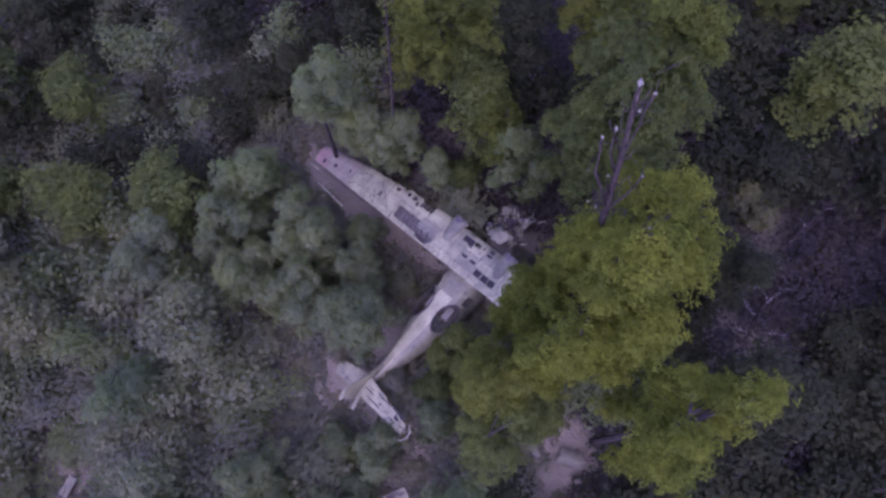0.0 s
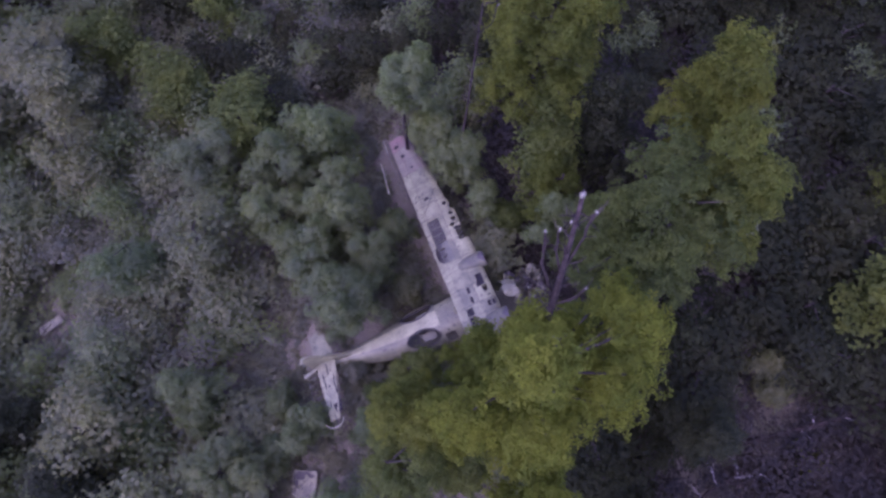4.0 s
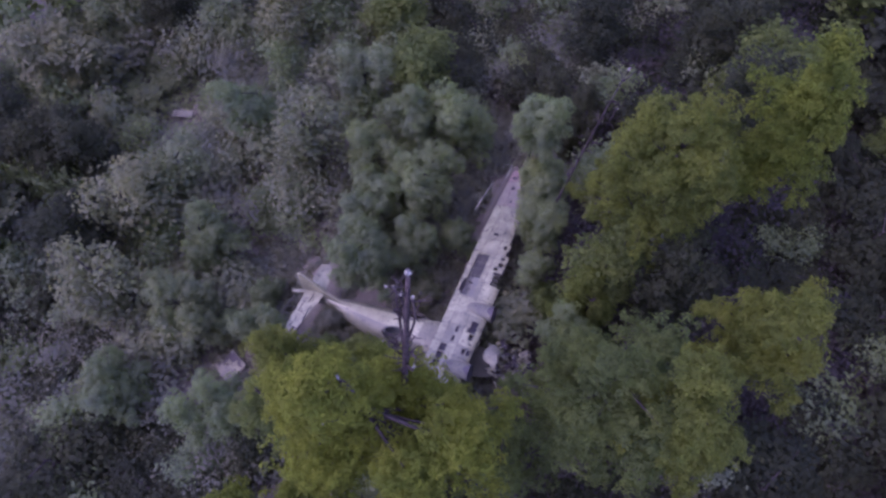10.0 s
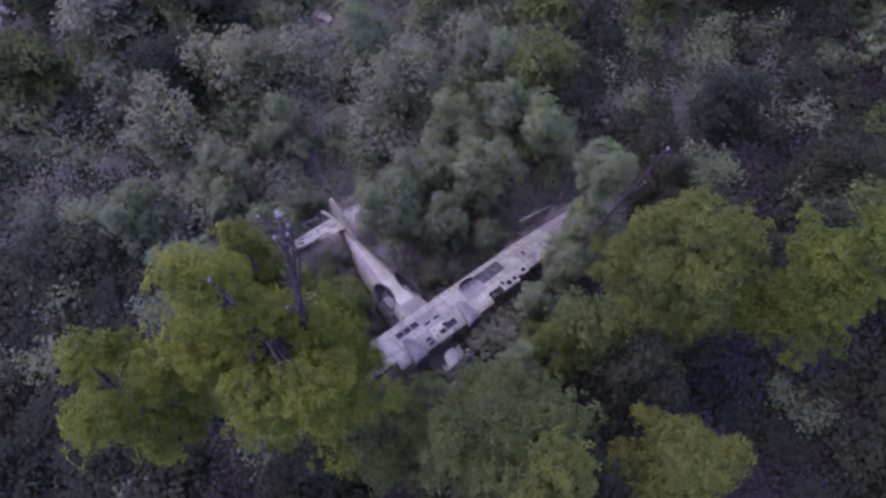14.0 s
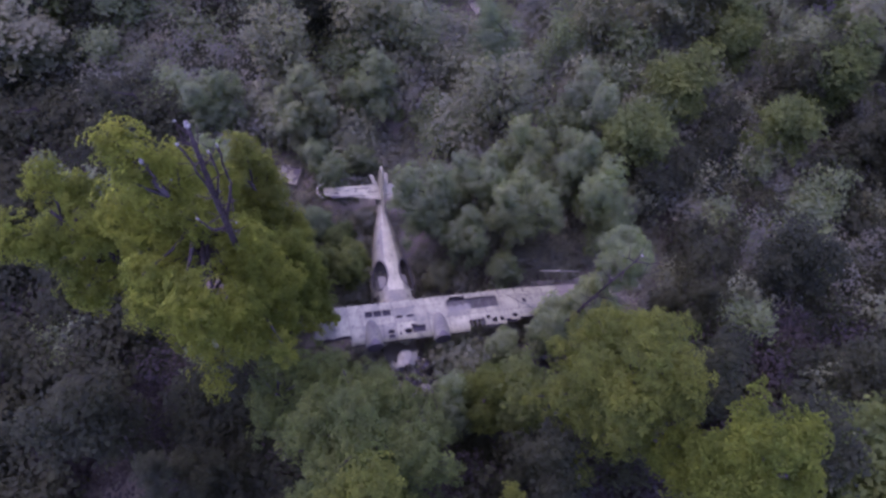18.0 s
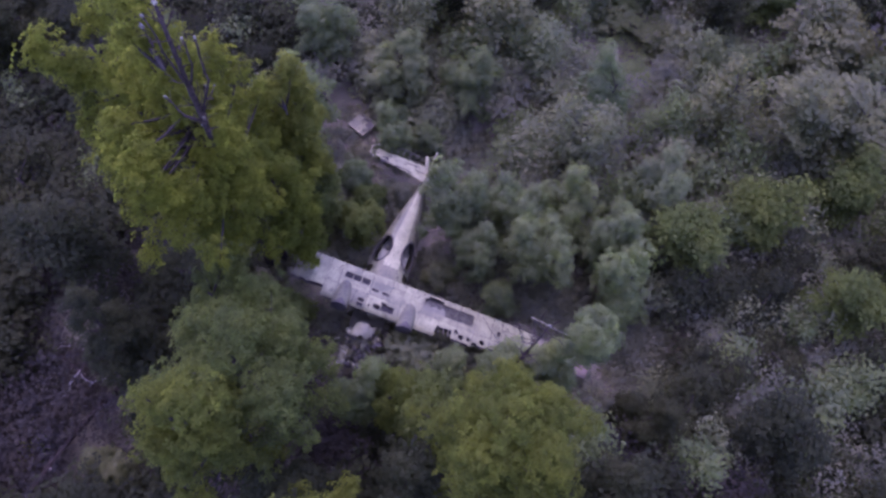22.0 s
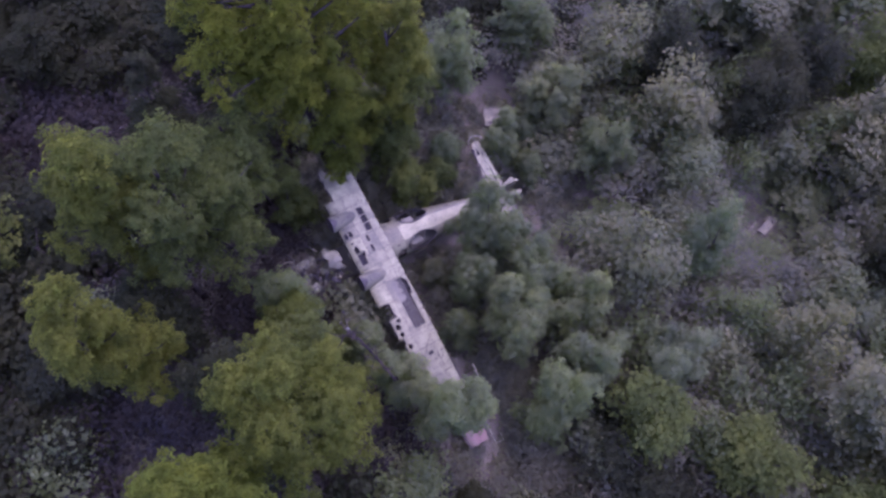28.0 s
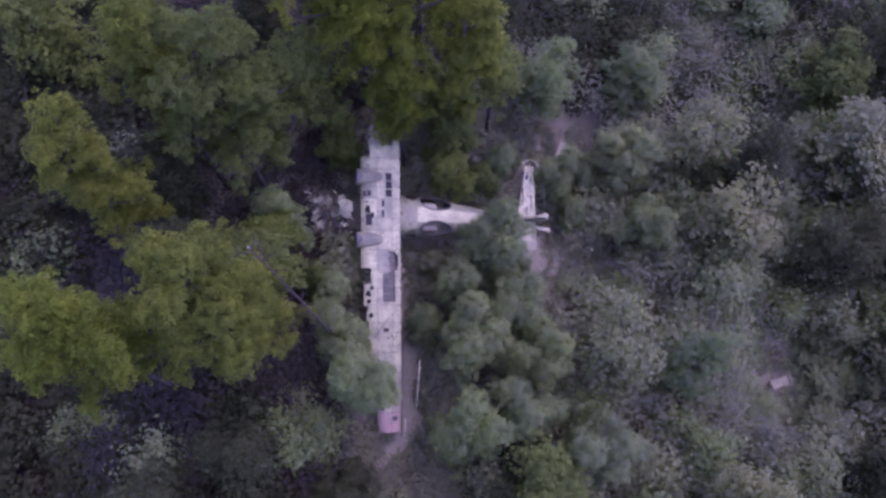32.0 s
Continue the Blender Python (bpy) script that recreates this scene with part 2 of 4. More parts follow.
def skin_z(x, y):
    """Height of the wing's upper skin."""
    f = lead_full(x)
    u = max(0.0, (f - y) / (f + 1.2))
    k = 0.36
    z = -0.42 + 0.42 * math.sqrt(max(0.0, 1 - (1 - min(1.0, u / k)) ** 2))
    if u > k:
        z -= 0.12 * ((u - k) / (1 - k)) ** 1.5
    return z + droop(x)


HOLES = [  # kind, x0, x1, y0, y1
    ("r", -6.75, -3.1, -0.78, 0.09), ("r", 0.86, 2.62, -0.58, -0.14),
    ("o", -0.62, -0.14, -0.04, 0.16), ("o", 0.12, 0.6, -0.04, 0.16),
    ("r", 0.87, 1.27, 0.95, 1.46), ("t", -0.62, 0.22, 0.98, 1.34), ("r", -1.26, -0.5, 0.86, 1.3), ("t", -0.75, -0.25, 0.7, 1.0),
    ("o", -8.85, -8.6, -0.32, 0.06), ("o", 0.42, 0.52, 1.16, 1.36), ("o", 0.32, 0.4, 0.72, 0.8), ("o", -0.3, -0.22, 0.46, 0.53),
    ("t", -4.4, -3.2, -1.05, -0.72), ("t", -6.4, -5.95, 0.95, 1.3), ("t", -5.9, -5.6, 0.75, 1.05), ("t", -6.9, -6.55, 0.95, 1.25),
    ("o", -9.35, -9.25, -0.85, -0.74), ("o", -9.2, -9.1, -0.6, -0.5), ("t", -7.9, -7.5, 0.8, 1.12), ("t", 4.7, 6.6, -0.75, -0.2),
    ("t", 5.4, 6.2, 0.1, 0.4), ("o", -12.3, -12.1, -0.3, -0.1), ("t", -13.9, -13.5, -0.7, -0.35), ("o", -10.9, -10.75, 0.35, 0.45), ("o", 3.0, 3.1, -0.9, -0.8), ("o", -2.0, -1.92, 0.2, 0.28),
    ("t", -15.1, -14.7, -1.0, -0.6), ("o", -11.6, -11.45, -0.9, -0.8)]


def is_hole(x, y):
    for kind, x0, x1, y0, y1 in HOLES:
        if kind == "r":
            if x0 < x < x1 and y0 < y < y1:
                return True
        else:
            u, v = (2 * x - x0 - x1) / (x1 - x0), (2 * y - y0 - y1) / (y1 - y0)
            r = u ** 4 + v ** 4 if kind == "o" else u * u + v * v - 0.6 * noise.noise(Vector((x * 6, y * 6, 1)))
            if r < 1:
                return True
    return False


def torn_end(x, y):
    """The starboard stump: holed and ripped away towards its end."""
    n = noise.noise(Vector((x * 1.9, y * 2.6, 11))) + 0.5 * noise.noise(Vector((x * 5, y * 6, 12)))
    return x > 3.9 and (x > 5.9 + 0.7 * n or n > 0.95 - 0.22 * (x - 3.9))


def grid_mesh(name, xs, ys, point, skip, mat):
    nx, ny = len(xs), len(ys)
    vs = [point(x, y) for y in ys for x in xs]
    fs = []
    for j in range(ny - 1):
        for i in range(nx - 1):
            if not skip((xs[i] + xs[i + 1]) / 2, (ys[j] + ys[j + 1]) / 2):
                fs.append((j * nx + i, j * nx + i + 1, (j + 1) * nx + i + 1, (j + 1) * nx + i))
    used = sorted({v for f in fs for v in f})
    back = {v: k for k, v in enumerate(used)}
    return mesh_of(name, [vs[v] for v in used], [tuple(back[v] for v in f) for f in fs], mat, True)


def put_pieces(name, me, parent, m=None):
    """Link a sheet; pieces that torn edges cut off become objects of their own."""
    n = len(me.vertices)
    root = list(range(n))

    def find(i):
        while root[i] != i:
            root[i] = root[root[i]]
            i = root[i]
        return i
    for p in me.polygons:
        vs = list(p.vertices)
        for v in vs[1:]:
            root[find(v)] = find(vs[0])
    groups = {}
    for p in me.polygons:
        groups.setdefault(find(p.vertices[0]), []).append(tuple(p.vertices))
    co = [v.co.copy() for v in me.vertices]
    mat = me.materials[0]
    bpy.data.meshes.remove(me)
    for faces in groups.values():
        if len(faces) < 5 and len(groups) > 1:
            continue
        used = sorted({v for f in faces for v in f})
        back = {v: k for k, v in enumerate(used)}
        put(name, mesh_of(name, [co[v] for v in used], [tuple(back[v] for v in f) for f in faces], mat, True), parent, m=m)


def lines_for(a, b, step, marks):
    n = max(2, int((b - a) / step) + 1)
    ls = list(np.linspace(a, b, n))
    for v in marks:
        if a + 0.01 < v < b - 0.01:
            k = min(range(1, len(ls) - 1), key=lambda i: abs(ls[i] - v)) if len(ls) > 2 else None
            if k:
                ls[k] = v
    return sorted(ls)


# the wing's box: lower skin, front and rear web, dark inside
xs = list(np.linspace(6.0, -15.9, 80))
vs, fs = [], []
for x in xs:
    f, d = min(lead(x), lead_full(x)), droop(x)
    t = 1.0 if x > -8 else max(0.35, 1 - (-8 - x) * 0.08)
    vs += [(x, f, -0.44 * t + d), (x, f - 0.5, -0.72 * t + d), (x, -1.2, -0.62 * t + d), (x, -1.2, skin_z(x, -1.2) - 0.03)]
for i in range(len(xs) - 1):
    for k in range(3):
        fs.append((4 * i + k, 4 * i + k + 1, 4 * i + 4 + k + 1, 4 * i + 4 + k))
fs += [(0, 1, 2, 3), tuple(4 * (len(xs) - 1) + k for k in (3, 2, 1, 0))]
wing = put("wing", mesh_of("wing", vs, fs, INNER), wreck, "wing box with torn leading edge and dark open bays")

marks_x = [v for h in HOLES for v in h[1:3]]
marks_y = [v for h in HOLES for v in h[3:5]]
panel_x = [-15.9, -14.5, -13.1, -11.7, -10.3, -8.95, -8.2, -6.95, -5.75, -4.4, -3.0, -1.6, -0.7, 0.72, 1.6, 2.9, 3.75, 4.7, 5.6, 6.5]
rng = random.Random(4)
for i in range(len(panel_x) - 1):
    a, b = panel_x[i] + 0.012, panel_x[i + 1] - 0.012
    for y0, y1 in ((-1.2, -0.625), (-0.605, 0.495), (0.515, 1.68)):
        lift = rng.uniform(0.0, 0.012)
        mat = TIP_PAINT if b < -11.6 else (RUST_PAINT if b < -14 else (GREY if b > 4.9 or rng.random() < 0.12 else WHITE))
        if b < -14.4:
            mat = RUST_PAINT
        me = grid_mesh("skin_panel", lines_for(a, b, 0.055, marks_x), lines_for(y0, y1, 0.05, marks_y),
                       lambda x, y: (x, y, skin_z(x, y) + lift + 0.012 * noise.noise(Vector((x * 1.7, y * 1.7, 5)))),
                       lambda x, y: y > min(lead(x), lead_full(x)) or is_hole(x, y) or torn_end(x, y), mat)
        if len(me.polygons):
            put_pieces("skin_panel", me, wing)
        else:
            bpy.data.meshes.remove(me)

# inside the bays
for x in (4.3, 4.9, 5.5):
    part("rib", box_bm((0.04, 2.0, 0.3), Matrix.Translation((x, -0.1, -0.32))), GREY, wing)
part("stump_floor", box_bm((2.0, 2.0, 0.02), Matrix.Translation((4.95, -0.15, -0.4))), RIB, wing)
for k, y in enumerate((-0.68, -0.53, -0.38, -0.23, -0.08)):
    part("stringer", box_bm((3.66, 0.03, 0.07), Matrix.Translation((-4.93, y, -0.17))), RIB, wing)
for x in (-3.75, -4.35, -4.95, -5.55, -6.15):
    part("rib", box_bm((0.035, 0.86, 0.34), Matrix.Translation((x, -0.34, -0.36))), RIB, wing)
put_pieces("bay_cover", grid_mesh("bay_cover", list(np.linspace(-4.75, -3.12, 34)), list(np.linspace(-0.77, 0.08, 18)),
           lambda x, y: (x, y, -0.1 + 0.03 * noise.noise(Vector((x * 3, y * 3, 8)))), lambda x, y: y < -0.55 + 0.28 * abs(math.sin(x * 5.6)) or noise.noise(Vector((x * 3, y * 4, 21))) > 0.5, RIB), wing)
part("bay_floor", box_bm((3.66, 0.86, 0.02), Matrix.Translation((-4.93, -0.34, -0.3))), INNER, wing)
for x in (1.45, 2.06):
    part("rib", box_bm((0.06, 0.46, 0.2), Matrix.Translation((x, -0.36, -0.13))), WHITE, wing)
part("rib", box_bm((0.44, 0.05, 0.2), Matrix.Translation((1.07, 1.2, -0.2))), WHITE, wing)
part("rib", box_bm((0.05, 0.5, 0.3), Matrix.Translation((-0.36, 1.1, -0.25))), WHITE, wing)
for x in (-4.6, -4.95, -5.3, -5.9, -6.4):
    part("nose_rib", box_bm((0.03, 0.75, 0.3), Matrix.Translation((x, 0.95, -0.3))), RIB, wing)
part("joint_strap", box_bm((0.09, 2.3, 0.03), Matrix.Translation((-6.95, -0.05, 0.02)) @ Matrix.Rotation(radians(-1.5), 4, "X")), GREY, wing)
tube_part("loose_cable", [[((-7.3, -1.0, -0.02), 0.018), ((-8.0, -0.2, 0.06), 0.018), ((-8.7, 0.35, 0.1), 0.018), ((-9.3, 0.75, -0.05), 0.018)]], INNER, wing)

# Near-black plates under the hatches stand in for the shade inside.
for kind, x0, x1, y0, y1 in HOLES:
    if kind != "t" and x1 - x0 < 2:
        d = droop((x0 + x1) / 2)
        part("hatch_well", box_bm((x1 - x0 + 0.08, y1 - y0 + 0.08, 0.03), Matrix.Translation(((x0 + x1) / 2, (y0 + y1) / 2, skin_z((x0 + x1) / 2, (y0 + y1) / 2) - 0.13))), VOID, wing)

# aileron frame behind the outer port wing
def tail_line(x, y):
    return (x, y, skin_z(x, -1.15) - 0.12 - 0.02 * (-1.2 - y))


tube_part("frame_tube", [[(tail_line(x, -1.62), 0.04) for x in (-9.9, -12.0, -14.0, -16.5)]], RIB, wing)
tube_part("frame_tube", [[(tail_line(x, -1.35), 0.03) for x in (-9.6, -12.0, -14.0, -16.2)]], INNER, wing)
tube_part("frame_tube", [[(tail_line(x, y), 0.035) for x, y in ((-10.9, -2.62), (-12.4, -2.52), (-14.2, -2.4))]], TUBE, wing)
tube_part("frame_tube", [[(tail_line(x, y), 0.03) for x, y in ((-15.0, -1.6), (-16.55, -1.6), (-16.6, -2.2), (-16.1, -2.24))]], TUBE, wing)
for k in range(8):
    x = -10.6 - 0.75 * k
    aft = -2.6 if k < 5 else -1.9
    tube_part("frame_rib", [[(tail_line(x, -1.2), 0.02), (tail_line(x - 0.03, aft), 0.014)]], RIB, wing)


# engine nacelle fairings, open at the front
def nacelle(x0):
    vs, fs, n, k = [], [], 14, 13
    for j in range(n):
        s = j / (n - 1)
        y = 1.95 - 1.95 * s
        w = 0.56 * math.sqrt(max(0.0, 1 - s ** 2.2)) + 0.005
        h = 0.30 * math.sqrt(max(0.0, 1 - s ** 1.6)) + 0.005
        for i in range(k):
            a = math.pi * i / (k - 1)
            base = skin_z(x0, min(y, 1.3)) - 0.02
            vs.append((x0 + w * math.cos(a), y, base + h * math.sin(a) - (0.35 * max(0, (y - 1.3))) * (1 - math.sin(a))))
    for j in range(n - 1):
        for i in range(k - 1):
            fs.append((j * k + i, j * k + i + 1, (j + 1) * k + i + 1, (j + 1) * k + i))
    nac = put("engine_nacelle", mesh_of("engine_nacelle", vs, fs, FAIRING, True), wreck, "grey teardrop nacelle fairing with its engine gone")
    # Dark plug: its colour stands in for shade in the open nacelle front.
    bm = bmesh.new()
    bmesh.ops.create_cone(bm, cap_ends=True, segments=24, radius1=0.55, radius2=0.48, depth=0.5)
    bmesh.ops.transform(bm, matrix=Matrix.Translation((x0, 1.72, -0.32)) @ Matrix.Rotation(radians(90), 4, "X"), verts=bm.verts)
    part("firewall", bm, INNER, nac, "empty engine mount, coloured dark for the shade inside")
    # Dark discs on the skin paint the shade in bolt holes.
    for dx, y in ((-0.2, 1.25), (0.18, 1.3), (-0.05, 0.7)):
        bm = bmesh.new()
        bmesh.ops.create_cone(bm, cap_ends=True, segments=10, radius1=0.05, radius2=0.05, depth=0.02)
        bmesh.ops.transform(bm, matrix=Matrix.Translation((x0 + dx, y, skin_z(x0, y) + 0.30 * math.sqrt(1 - ((1.95 - y) / 1.95) ** 1.6) * math.sqrt(1 - (dx / 0.56) ** 2) - 0.01)), verts=bm.verts)
        part("bolt_hole", bm, INNER, nac)


nacelle(2.3)
nacelle(-2.3)

# ---- hull ----
HULL_WIDE = 1.07
STATIONS = [(3.1, 1.02, -1.0, -3.5), (2.2, 1.3, -1.05, -3.9), (1.0, 1.48, -1.15, -4.25), (-1.0, 1.52, -1.2, -4.35), (-2.6, 1.5, -1.15, -4.3), (-4.2, 1.42, -1.1, -4.1),
            (-5.6, 1.22, -1.12, -3.75), (-7.0, 0.98, -1.12, -3.35), (-8.3, 0.72, -1.1, -2.95), (-9.5, 0.46, -1.0, -2.55), (-10.8, 0.26, -0.85, -2.1), (-12.3, 0.13, -0.7, -1.6)]


def station(y):
    for (ya, *a), (yb, *b) in zip(STATIONS, STATIONS[1:]):
        if ya >= y >= yb:
            u = (ya - y) / (ya - yb)
            return [p + (q - p) * u for p, q in zip(a, b)]
    return STATIONS[-1][1:]


def hull_point(y, a, out=0.0):
    """A point of the hull's skin: a runs from 0 at the top round to port (minus) and starboard."""
    w, top, low = station(y)
    xc = -0.05 + 0.04 * y
    s, c = math.sin(a), math.cos(a)
    e = 0.72
    zc, hh = (top + low) / 2, (top - low) / 2
    return (xc + (w * HULL_WIDE + out) * math.copysign(abs(s) ** e, s), y, zc + (hh + out) * math.copysign(abs(c) ** 1.0, c))


def in_blister(y, a):
    return ((y + 4.2) / 1.2) ** 2 + ((abs(a) - 0.64) / 0.47) ** 2 < 1


hull = tube_part("hull", [[((-0.05 + 0.04 * y, y, station(y)[2] + 0.06), 0.09) for y in np.arange(2.4, -12.0, -0.6)]], RIB, wreck, "long tapering hull, cracked open forward, with empty blisters")
sections = [(3.1, 1.2), (1.2, -1.0), (-1.0, -2.75), (-2.75, -5.6), (-5.6, -7.4), (-7.4, -9.2), (-9.2, -12.3)]
for k, (ya, yb) in enumerate(sections):
    ys = list(np.arange(ya, yb + 0.03, -0.075)) + [yb + 0.006]
    for lo, hi, mat in ((-math.pi, -0.26, SIDE if k >= 3 else GREY), (-0.25, 0.25, HULL_TOP if k >= 3 else GREY), (0.26, math.pi, SIDE if k >= 3 else GREY)):
        turns = list(np.linspace(lo, hi, max(9, int((hi - lo) * 15))))
        me = grid_mesh("hull_skin", turns, ys, lambda a, y: hull_point(y, a, 0.012 * noise.noise(Vector((a * 3, y * 1.6, 2)))),
                       lambda a, y: in_blister(y, a) or (y > 1.5 + 0.4 * noise.noise(Vector((a * 3, 0, 8))) - 0.3 * abs(a))
                       or (y > 1.0 and noise.noise(Vector((a * 4, y * 3, 6))) > 0.25)
                       or (-2.75 < y < -2.0 and 0.7 + 0.3 * noise.noise(Vector((a * 5, y * 4, 4))) < abs(a) < 1.25), mat)
        if len(me.polygons):
            put_pieces("hull_skin", me, hull)
bm = bmesh.new()
prev = None
for y in np.arange(2.9, -9.0, -0.4):
    w, top, low = station(y)
    ring = [bm.verts.new((-0.05 + 0.04 * y + s * (w - 0.08), y, low + 0.9)) for s in (-0.85, 0.85)]
    if prev:
        bm.faces.new((prev[0], prev[1], ring[1], ring[0]))
    prev = ring
part("cabin_floor", bm, RIB, hull, "dull metal floor inside the hull")
for y in np.arange(-2.9, -6.0, -0.5):
    path = []
    for a in np.linspace(-1.9, 1.9, 21):
        path.append((hull_point(y, a, -0.07), 0.03))
    if abs(y + 4.15) > 1.1:
        tube_part("hull_frame", [path], RIB, hull, sides=4)
for side in (-1, 1):
    rim = []
    for k in range(29):
        w = 2 * math.pi * k / 28
        rim.append((hull_point(-4.2 + 1.21 * math.cos(w), side * (0.64 + 0.475 * math.sin(w)), 0.01), 0.045))
    bl = tube_part("blister_rim", [rim], INNER, hull, "rim of an empty side blister window")
    arc = []
    for k in range(9):
        w = math.pi * (0.1 + 0.8 * k / 8)
        arc.append((hull_point(-4.2 + 0.2 * math.cos(w), side * (0.64 + 0.44 * math.cos(w)), 0.08), 0.02))
    tube_part("blister_bar", [arc], RIB, bl)
    part("gun_shelf", box_bm((0.55, 1.0, 0.06), Matrix.Translation((-0.2 + side * 0.75, -3.85, -1.85)), 0.01), RIB, hull)
for side in (-1, 1):
    edge = grid_mesh("blister_edge", list(np.linspace(0.98, 1.5, 12)), list(np.linspace(-5.25, -3.1, 34)),
                     lambda a, y: hull_point(y, side * a, 0.02 + 0.24 * math.sqrt(max(0.0, 1 - ((y + 4.2) / 1.2) ** 2)) * max(0.0, 1 - abs(a - 1.14) / 0.36)),
                     lambda a, y: a < 1.08 + 0.12 * noise.noise(Vector((y * 3.5, side, 4))) or noise.noise(Vector((a * 6, y * 3, side + 7))) > 0.4, SIDE)
    put_pieces("blister_edge", edge, hull)
# Dark plates on the skin stand in for the shade in hull holes.
for y, a in ((-6.16, -0.72), (-7.07, 0.55), (-8.55, 0.25), (-8.7, -0.3), (-2.2, -0.35), (-1.9, 0.5)):
    p = Vector(hull_point(y, a, 0.012))
    bm = box_bm((0.1, 0.2, 0.02), None, 0.004)
    q = Vector(hull_point(y, a + 0.05, 0.012)) - p
    bmesh.ops.transform(bm, matrix=Matrix.Translation(p) @ Matrix.Rotation(-math.atan2(q.z, q.x) if q.x else 0, 4, "Y"), verts=bm.verts)
    part("inspection_port", bm, INNER, hull)
# pylon between hull and wing
vs, fs = [], []
for z, w, ya, yb in ((-1.5, 0.62, 1.5, -1.9), (-0.55, 0.42, 1.3, -1.15)):
    n = 20
    for k in range(n):
        t = 2 * math.pi * k / n
        vs.append((-0.05 + w * math.sin(t), (ya + yb) / 2 + (ya - yb) / 2 * math.cos(t), z))
for k in range(20):
    fs.append((k, (k + 1) % 20, 20 + (k + 1) % 20, 20 + k))
put("pylon", mesh_of("pylon", vs, fs, GREY, True), wreck, "short grey pylon joining hull and wing")

# ---- tail ----
fin_profile = [(-8.3, -1.05), (-9.3, -0.85), (-10.2, -0.3), (-10.9, 0.55), (-11.5, 1.2), (-11.85, 1.36), (-12.15, 1.3), (-12.25, 0.4), (-12.2, -0.5), (-12.1, -1.2), (-10.0, -1.25)]


def fin_x(y):
    return -0.05 + 0.04 * y


vs, fs = [], []
n = len(fin_profile)
for side, wd in ((-1, 1), (1, 1)):
    for y, z in fin_profile:
        t = 0.1 if z < 0 else 0.06
        vs.append((fin_x(y) + side * t, y, z))
fs = [tuple(range(n)), tuple(reversed(range(n, 2 * n)))] + [(k, n + k, n + (k + 1) % n, (k + 1) % n) for k in range(n)]
fin = put("fin", mesh_of("fin", vs, fs, WHITE), wreck, "upright white tail fin without its rudder")
for z in (-0.3, 0.2, 0.7):
    part("hinge", box_bm((0.06, 0.3, 0.1), Matrix.Translation((fin_x(-12.3), -12.35, z))), GREY, fin)


def stab_le(x):
    return -10.35 - 0.19 * abs(x + 0.5)


stab = put("tailplane", mesh_of("tailplane", *tubes([[((-3.0, -11.4, -0.52), 0.05), ((-0.5, -11.35, -0.52), 0.09), ((4.0, -11.5, -0.52), 0.04)]]), RIB, True), wreck, "white tailplane, torn short on the port side, elevators gone")
for a, b in ((-3.2, -2.3), (-2.29, -1.4), (-1.39, -0.45), (-0.44, 0.6), (0.61, 1.6), (1.61, 2.7), (2.71, 3.75)):
    for up in (1, -1):
        def point(x, y, up=up):
            u = (stab_le(x) - y) / (stab_le(x) + 11.85)
            return (x, y, -0.5 + up * (0.13 * math.sqrt(max(0, min(1, u * 1.6))) * (1 - 0.6 * max(0, u))) * (1 - 0.08 * abs(x + 0.5)))
        me = grid_mesh("tailplane_skin", list(np.linspace(a, b, 22)), list(np.linspace(-11.85, -10.3, 40)), point,
                       lambda x, y: y > stab_le(x) - 0.02 or x < -2.75 - 0.6 * noise.noise(Vector((1, y * 2.6, 0))) or
                       (up > 0 and noise.noise(Vector((x * 1.9, y * 7.5, 9))) > (0.26 if x > 0.3 else 0.4)), WHITE)
        if len(me.polygons):
            put_pieces("tailplane_skin", me, stab)
# Added black sheet paints shade behind the holes in the skin.
part("inner_web", box_bm((5.6, 0.95, 0.02), Matrix.Translation((0.5, -11.3, -0.5))), VOID, stab, "near-black sheet standing in for shade inside the tailplane")
u_tube = [((3.7 + 0.55 * math.sin(w), -11.58 - 0.66 * math.cos(w) * 1.0, -0.5), 0.03) for w in np.linspace(0.0, 2.9, 12)]
tube_part("tip_bow", [u_tube], TUBE, stab, "bent pale tube bowing round the tailplane tip")
for x, y in ((0.3, -12.6), (0.75, -12.75), (1.25, -12.75), (1.75, -12.72), (2.25, -12.65), (2.75, -12.6), (3.3, -12.4)):
    tube_part("elevator_rib", [[((x - 0.03, -11.8, -0.52), 0.022), ((x, y, -0.56), 0.016)]], RIB, stab)
tube_part("elevator_tube", [[((0.5, -12.62, -0.55), 0.03), ((1.6, -12.74, -0.55), 0.03), ((2.9, -12.55, -0.55), 0.025)]], RIB, stab)
for x, y in ((-1.15, -13.0), (-0.15, -12.9)):
    part("elevator_stub", box_bm((0.26, 1.15, 0.07), Matrix.Translation((x, y + 0.55, -0.5)) @ Matrix.Rotation(radians(-8 if x < -1 else 14), 4, "Z"), 0.02), WHITE, stab)

# ---- trees ----
def leaf_quads(g, centres, normals, size, droop_amount=0.15):
    """Leaves as bent diamonds at the given places; g: a numpy generator."""
    n = len(centres)
    normals = normals / np.linalg.norm(normals, axis=1)[:, None]
    t = g.normal(size=(n, 3))
    t -= (t * normals).sum(1)[:, None] * normals
    t /= np.linalg.norm(t, axis=1)[:, None]
    b = np.cross(normals, t)
    s = size * g.uniform(0.65, 1.35, (n, 1))
    q = np.empty((n, 4, 3))
    q[:, 0] = centres - t * s * 0.55
    q[:, 1] = centres + b * s * 0.36 + normals * s * 0.08
    q[:, 2] = centres + t * s * 0.6 - normals * s * droop_amount
    q[:, 3] = centres - b * s * 0.36 + normals * s * 0.08
    return q


